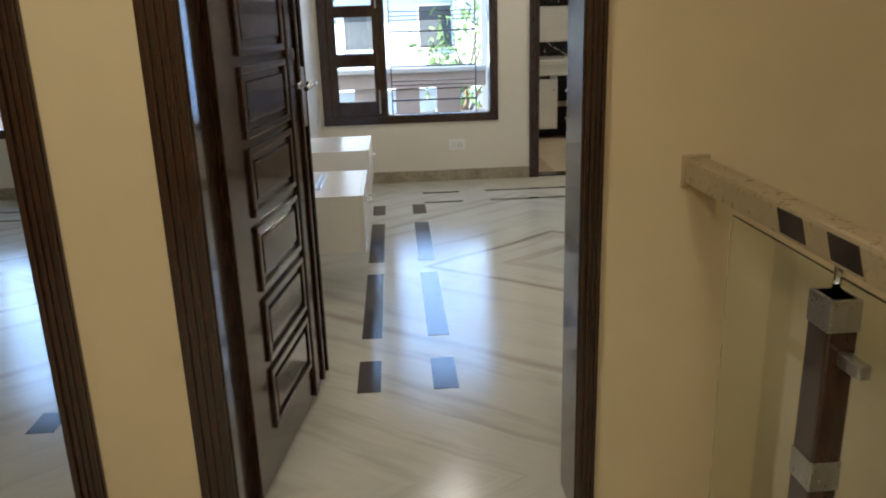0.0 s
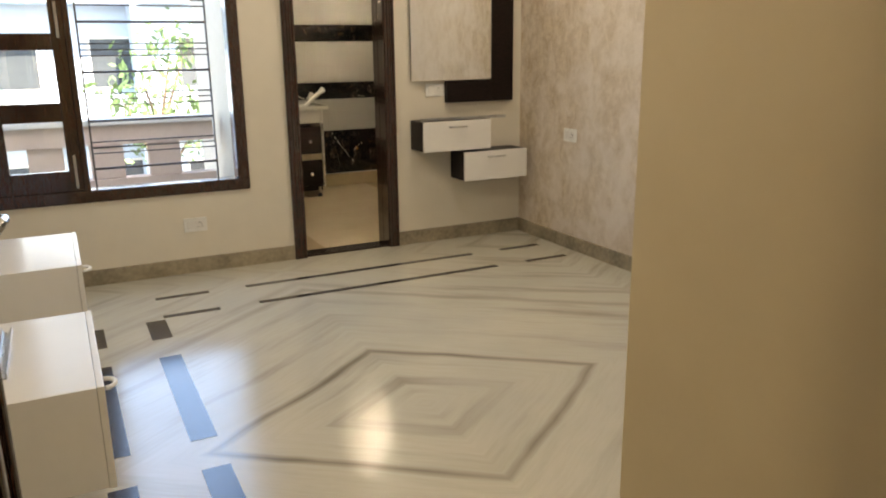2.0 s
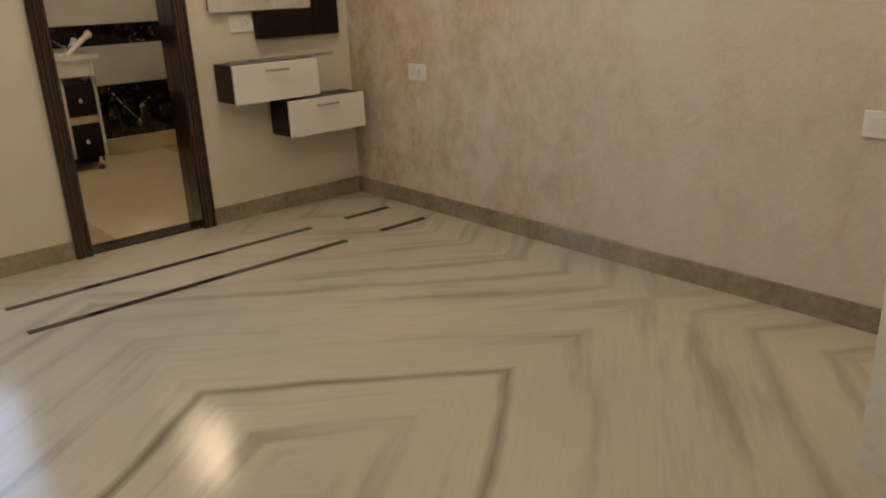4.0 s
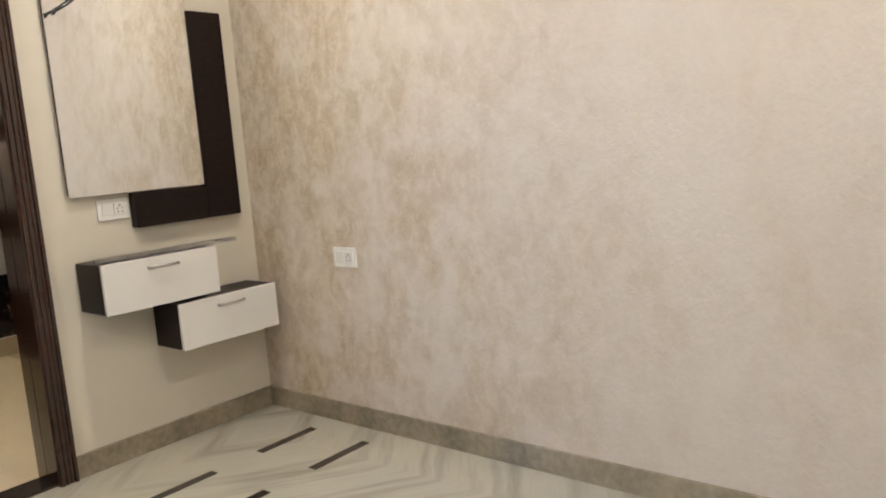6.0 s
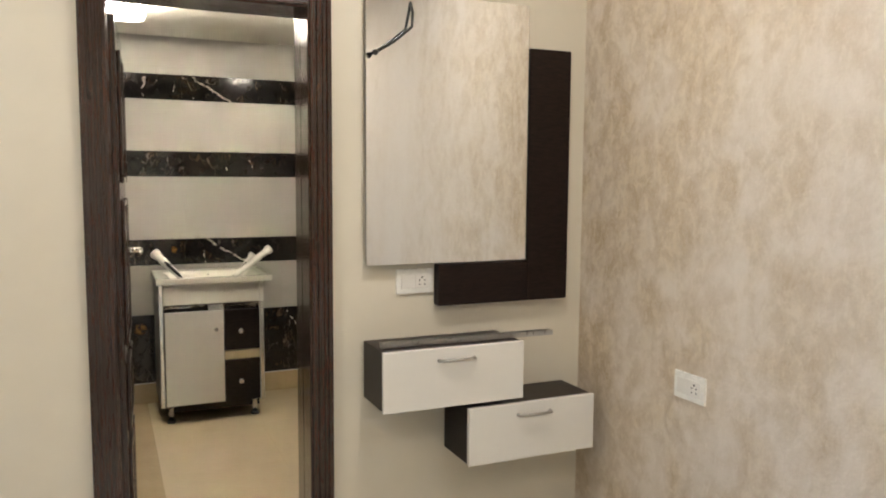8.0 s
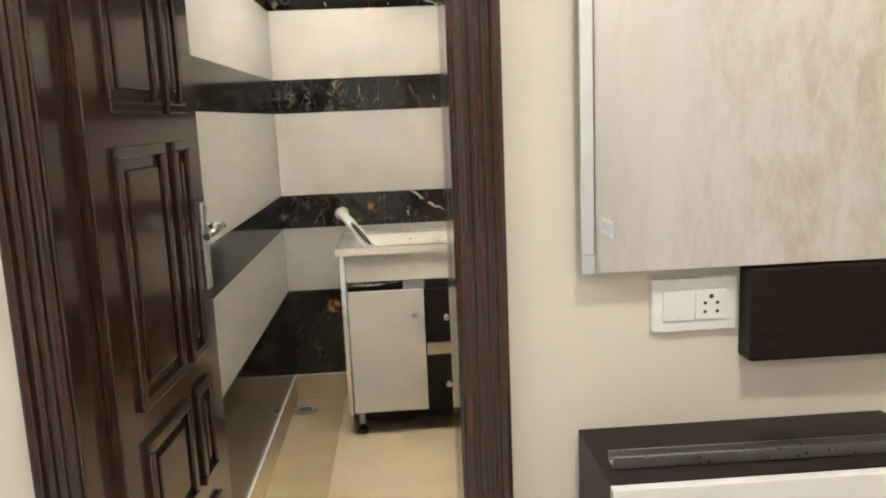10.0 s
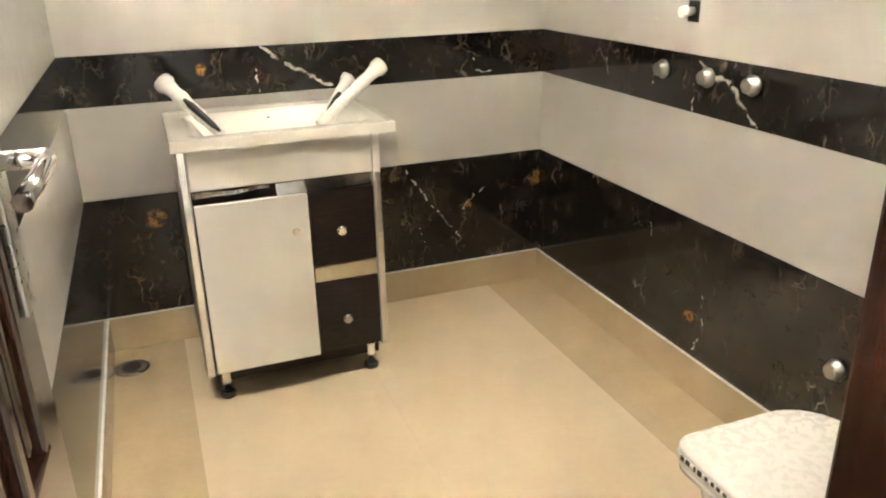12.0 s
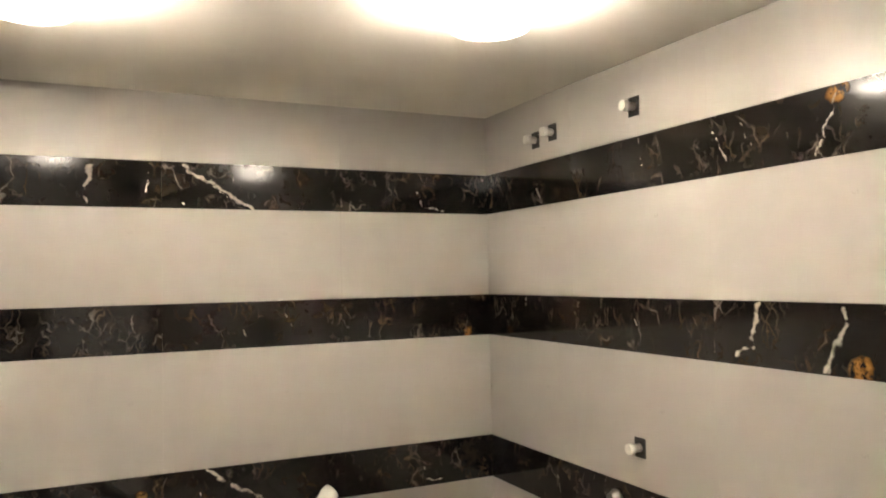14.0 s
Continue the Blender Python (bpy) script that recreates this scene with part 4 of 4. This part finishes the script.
def house(x, y, w, d, h, label):
    t = thing("house", pose(x, y, -3.5), label, "house", "houses over the road")
    part("wall", boxes((-w / 2, w / 2, 0, d, 0, h)), FACADE, t)
    part("roof", boxes((-w / 2 - 0.3, w / 2 + 0.3, -0.6, d + 0.3, h, h + 0.3)), FACADE, t)
    for fl in range(int(h // 3.1)):
        z = 3.1 * fl
        part("balcony", boxes((-w / 2 + 0.2, w / 2 - 0.2, -1.1, 0, z - 0.15, z), (-w / 2 + 0.2, w / 2 - 0.2, -1.1, -1.0, z, z + 0.8)), FACADE, t)
        for k in range(int(w // 2.2)):
            wx = -w / 2 + 1.0 + 2.2 * k
            p = part("window", boxes((wx, wx + 1.1, -0.04, 0.02, z + 0.9, z + 2.2)), WHITE_GLOSS, t)
            part("pane", boxes((wx + 0.06, wx + 1.04, -0.05, -0.035, z + 0.96, z + 2.14)), DARKGLASS, p)


house(-2.5, 24, 8.8, 7, 9.6, "pale blue-grey three-storey house over the road")
house(6.2, 23, 9.0, 7, 9.6, "pale blue-grey three-storey house over the road")
house(-13, 25, 8.8, 7, 9.6, "pale blue-grey three-storey house over the road")
BARK = plain("bark", (0.14, 0.10, 0.07), (0.09, 0.065, 0.045), 6, 0.9, 0.4)
LEAF = plain("leaves", (0.07, 0.14, 0.05), (0.12, 0.20, 0.08), 3, 0.6)


def tree(x, y, h, seed, label):
    rnd = random.Random(seed)
    t = thing("tree", pose(x, y, -3.5), label, "tree", "street trees")
    bm = bmesh.new()
    lathe(bm, (0, 0, 0), (0.1, 0.05, h * 0.6), [(0, 0.16), (0.1, 0.12), (0.6, 0.09), (1, 0.05)], 10)
    tips = []
    for k in range(9):
        a, e = k * 2.4, rnd.uniform(0.5, 1.1)
        s = Vector((0.1, 0.05, h * rnd.uniform(0.38, 0.6)))
        e2 = s + Vector((math.cos(a) * h * 0.11, math.sin(a) * h * 0.11, h * 0.26 * e))
        lathe(bm, s, e2, [(0, 0.05), (1, 0.012)], 7)
        tips.append(e2)
    part("trunk", bm, BARK, t)
    bm = bmesh.new()
    for p in tips:
        for k in range(70):
            c = p + Vector((rnd.gauss(0, h * 0.045), rnd.gauss(0, h * 0.045), rnd.gauss(0, h * 0.055)))
            q = Euler((rnd.uniform(0, 6), rnd.uniform(0, 6), rnd.uniform(0, 6))).to_matrix()
            l = rnd.uniform(0.07, 0.13)
            bm.faces.new([bm.verts.new(c + q @ Vector(v)) for v in ((-l, 0, 0), (0, -l * 0.45, 0.01), (l, 0, 0), (0, l * 0.45, 0.01))])
    tagged(part("crown", bm, LEAF, t), kind="stuff")


tree(1.5, 18.5, 5.9, 4, "leafy green street tree with a thin trunk")
tree(-2.6, 18.5, 6.2, 7, "leafy green street tree with a thin trunk")
tree(-7.5, 17.0, 6.0, 9, "leafy green street tree with a thin trunk")

# ---- floor inlays ----


def inlay(x0, x1, y0, y1):
    part("inlay_strip", boxes((x0, x1, y0, y1, -0.004, 0.0015)), INLAY, floor)


for x0, x1 in ((-0.272, -0.179), (0.031, 0.131)):
    for y0, y1 in ((6.122, 6.415), (4.95, 5.861), (3.796, 4.723), (3.26, 3.55)):
        inlay(x0, x1, y0, y1)
for y0 in (6.445, 6.795):
    for x0, x1 in ((0.128, 0.435), (0.660, 2.255), (2.49, 2.81)):
        inlay(x0, x1, y0, y0 + 0.045)
for x0, x1 in ((-1.47, -1.37), (-1.16, -1.06)):
    for y0, y1 in ((3.09, 3.245), (3.6, 4.6), (4.9, 5.9), (6.1, 6.4)):
        inlay(x0, x1, y0, y1)
for x0, x1 in ((-4.6, -4.2), (-3.9, -2.2), (-2.0, -1.6)):
    inlay(x0, x1, 6.75, 6.795)
    inlay(x0, x1, 6.45, 6.495)

# ---- bathroom tiles ----
TILES = {}


def tile_mesh(w, h, material, name):
    key = (round(w, 4), round(h, 4), material.name)
    if key not in TILES:
        TILES[key] = mesh_of(name, boxes((0.0002, w - 0.0002, 0.0, 0.009, 0.0002, h - 0.0002), bevel=0.0006), material)
    return TILES[key]


def lay(name, parent, m, w, h, material):
    ob = new(name, tile_mesh(w, h, material, name))
    ob.parent = parent
    ob.matrix_world = m
    return ob


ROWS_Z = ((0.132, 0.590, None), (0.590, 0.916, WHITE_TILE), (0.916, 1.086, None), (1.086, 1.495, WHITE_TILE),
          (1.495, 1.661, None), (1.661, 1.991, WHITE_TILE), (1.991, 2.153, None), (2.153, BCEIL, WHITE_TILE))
for name, r in (("baseboard_bath_north", (BX0, BX1, BY1 - 0.008, BY1 + 0.01, 0.0, 0.132)), ("baseboard_bath_east", (BX1 - 0.008, BX1 + 0.01, BY0 + 0.012, BY1 - 0.008, 0.0, 0.132)),
                ("baseboard_bath_west", (BX0 - 0.01, BX0 + 0.008, BY0 + 0.012, BY1 - 0.008, 0.0, 0.132))):
    board = setting(name, boxes(r, bevel=0.003), SKIRT_TILE, "polished tan tiled skirting in the bathroom", "baseboard")
    part("top_trim", boxes((r[0], r[1], r[2], r[3], 0.1325, 0.1365)), WHITE_PLASTIC, board, "thin white strip along the top of the skirting")
for wall, start, turn, length, first in (("wall_bath_north", (BX0 - 0.008, BY1), 0, BX1 - BX0 + 0.016, 0.528), ("wall_bath_east", (BX1, BY1), -90, BY1 - BY0, 0.6),
                                         ("wall_bath_west", (BX0, BY0), 90, BY1 - BY0, 0.6)):
    for z0, z1, material in ROWS_Z:
        material = material or black_marble(wall[10:], z0, z1)
        x = 0.0
        w = first
        while x < length - 0.01:
            w = min(w, length - x)
            base = pose(start[0], start[1], z0, 0, 0, turn) @ pose(x, 0, 0)
            lay("tile", bpy.data.objects[wall], base, w, z1 - z0, material)
            x += w
            w = 0.64
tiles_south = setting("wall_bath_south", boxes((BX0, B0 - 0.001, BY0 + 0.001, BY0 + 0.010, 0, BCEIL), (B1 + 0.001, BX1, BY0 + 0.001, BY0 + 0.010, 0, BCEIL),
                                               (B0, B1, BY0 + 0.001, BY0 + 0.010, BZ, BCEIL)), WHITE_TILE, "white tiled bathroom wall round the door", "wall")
xs = [(BX0, 1.395, BORDER_TILE), (1.395, 2.010, BEIGE_TILE), (2.010, 2.685, BEIGE_TILE), (2.685, BX1, BORDER_TILE)]
for x0, x1, material in xs:
    y = BY1
    while y > BY0 + 0.01:
        h = min(0.68, y - BY0)
        lay("floor_tile", floor_bath, Matrix(((1, 0, 0, x0), (0, 0, 1, y - h), (0, -1, 0, 0.0), (0, 0, 0, 1))), x1 - x0, h, material)
        y -= h
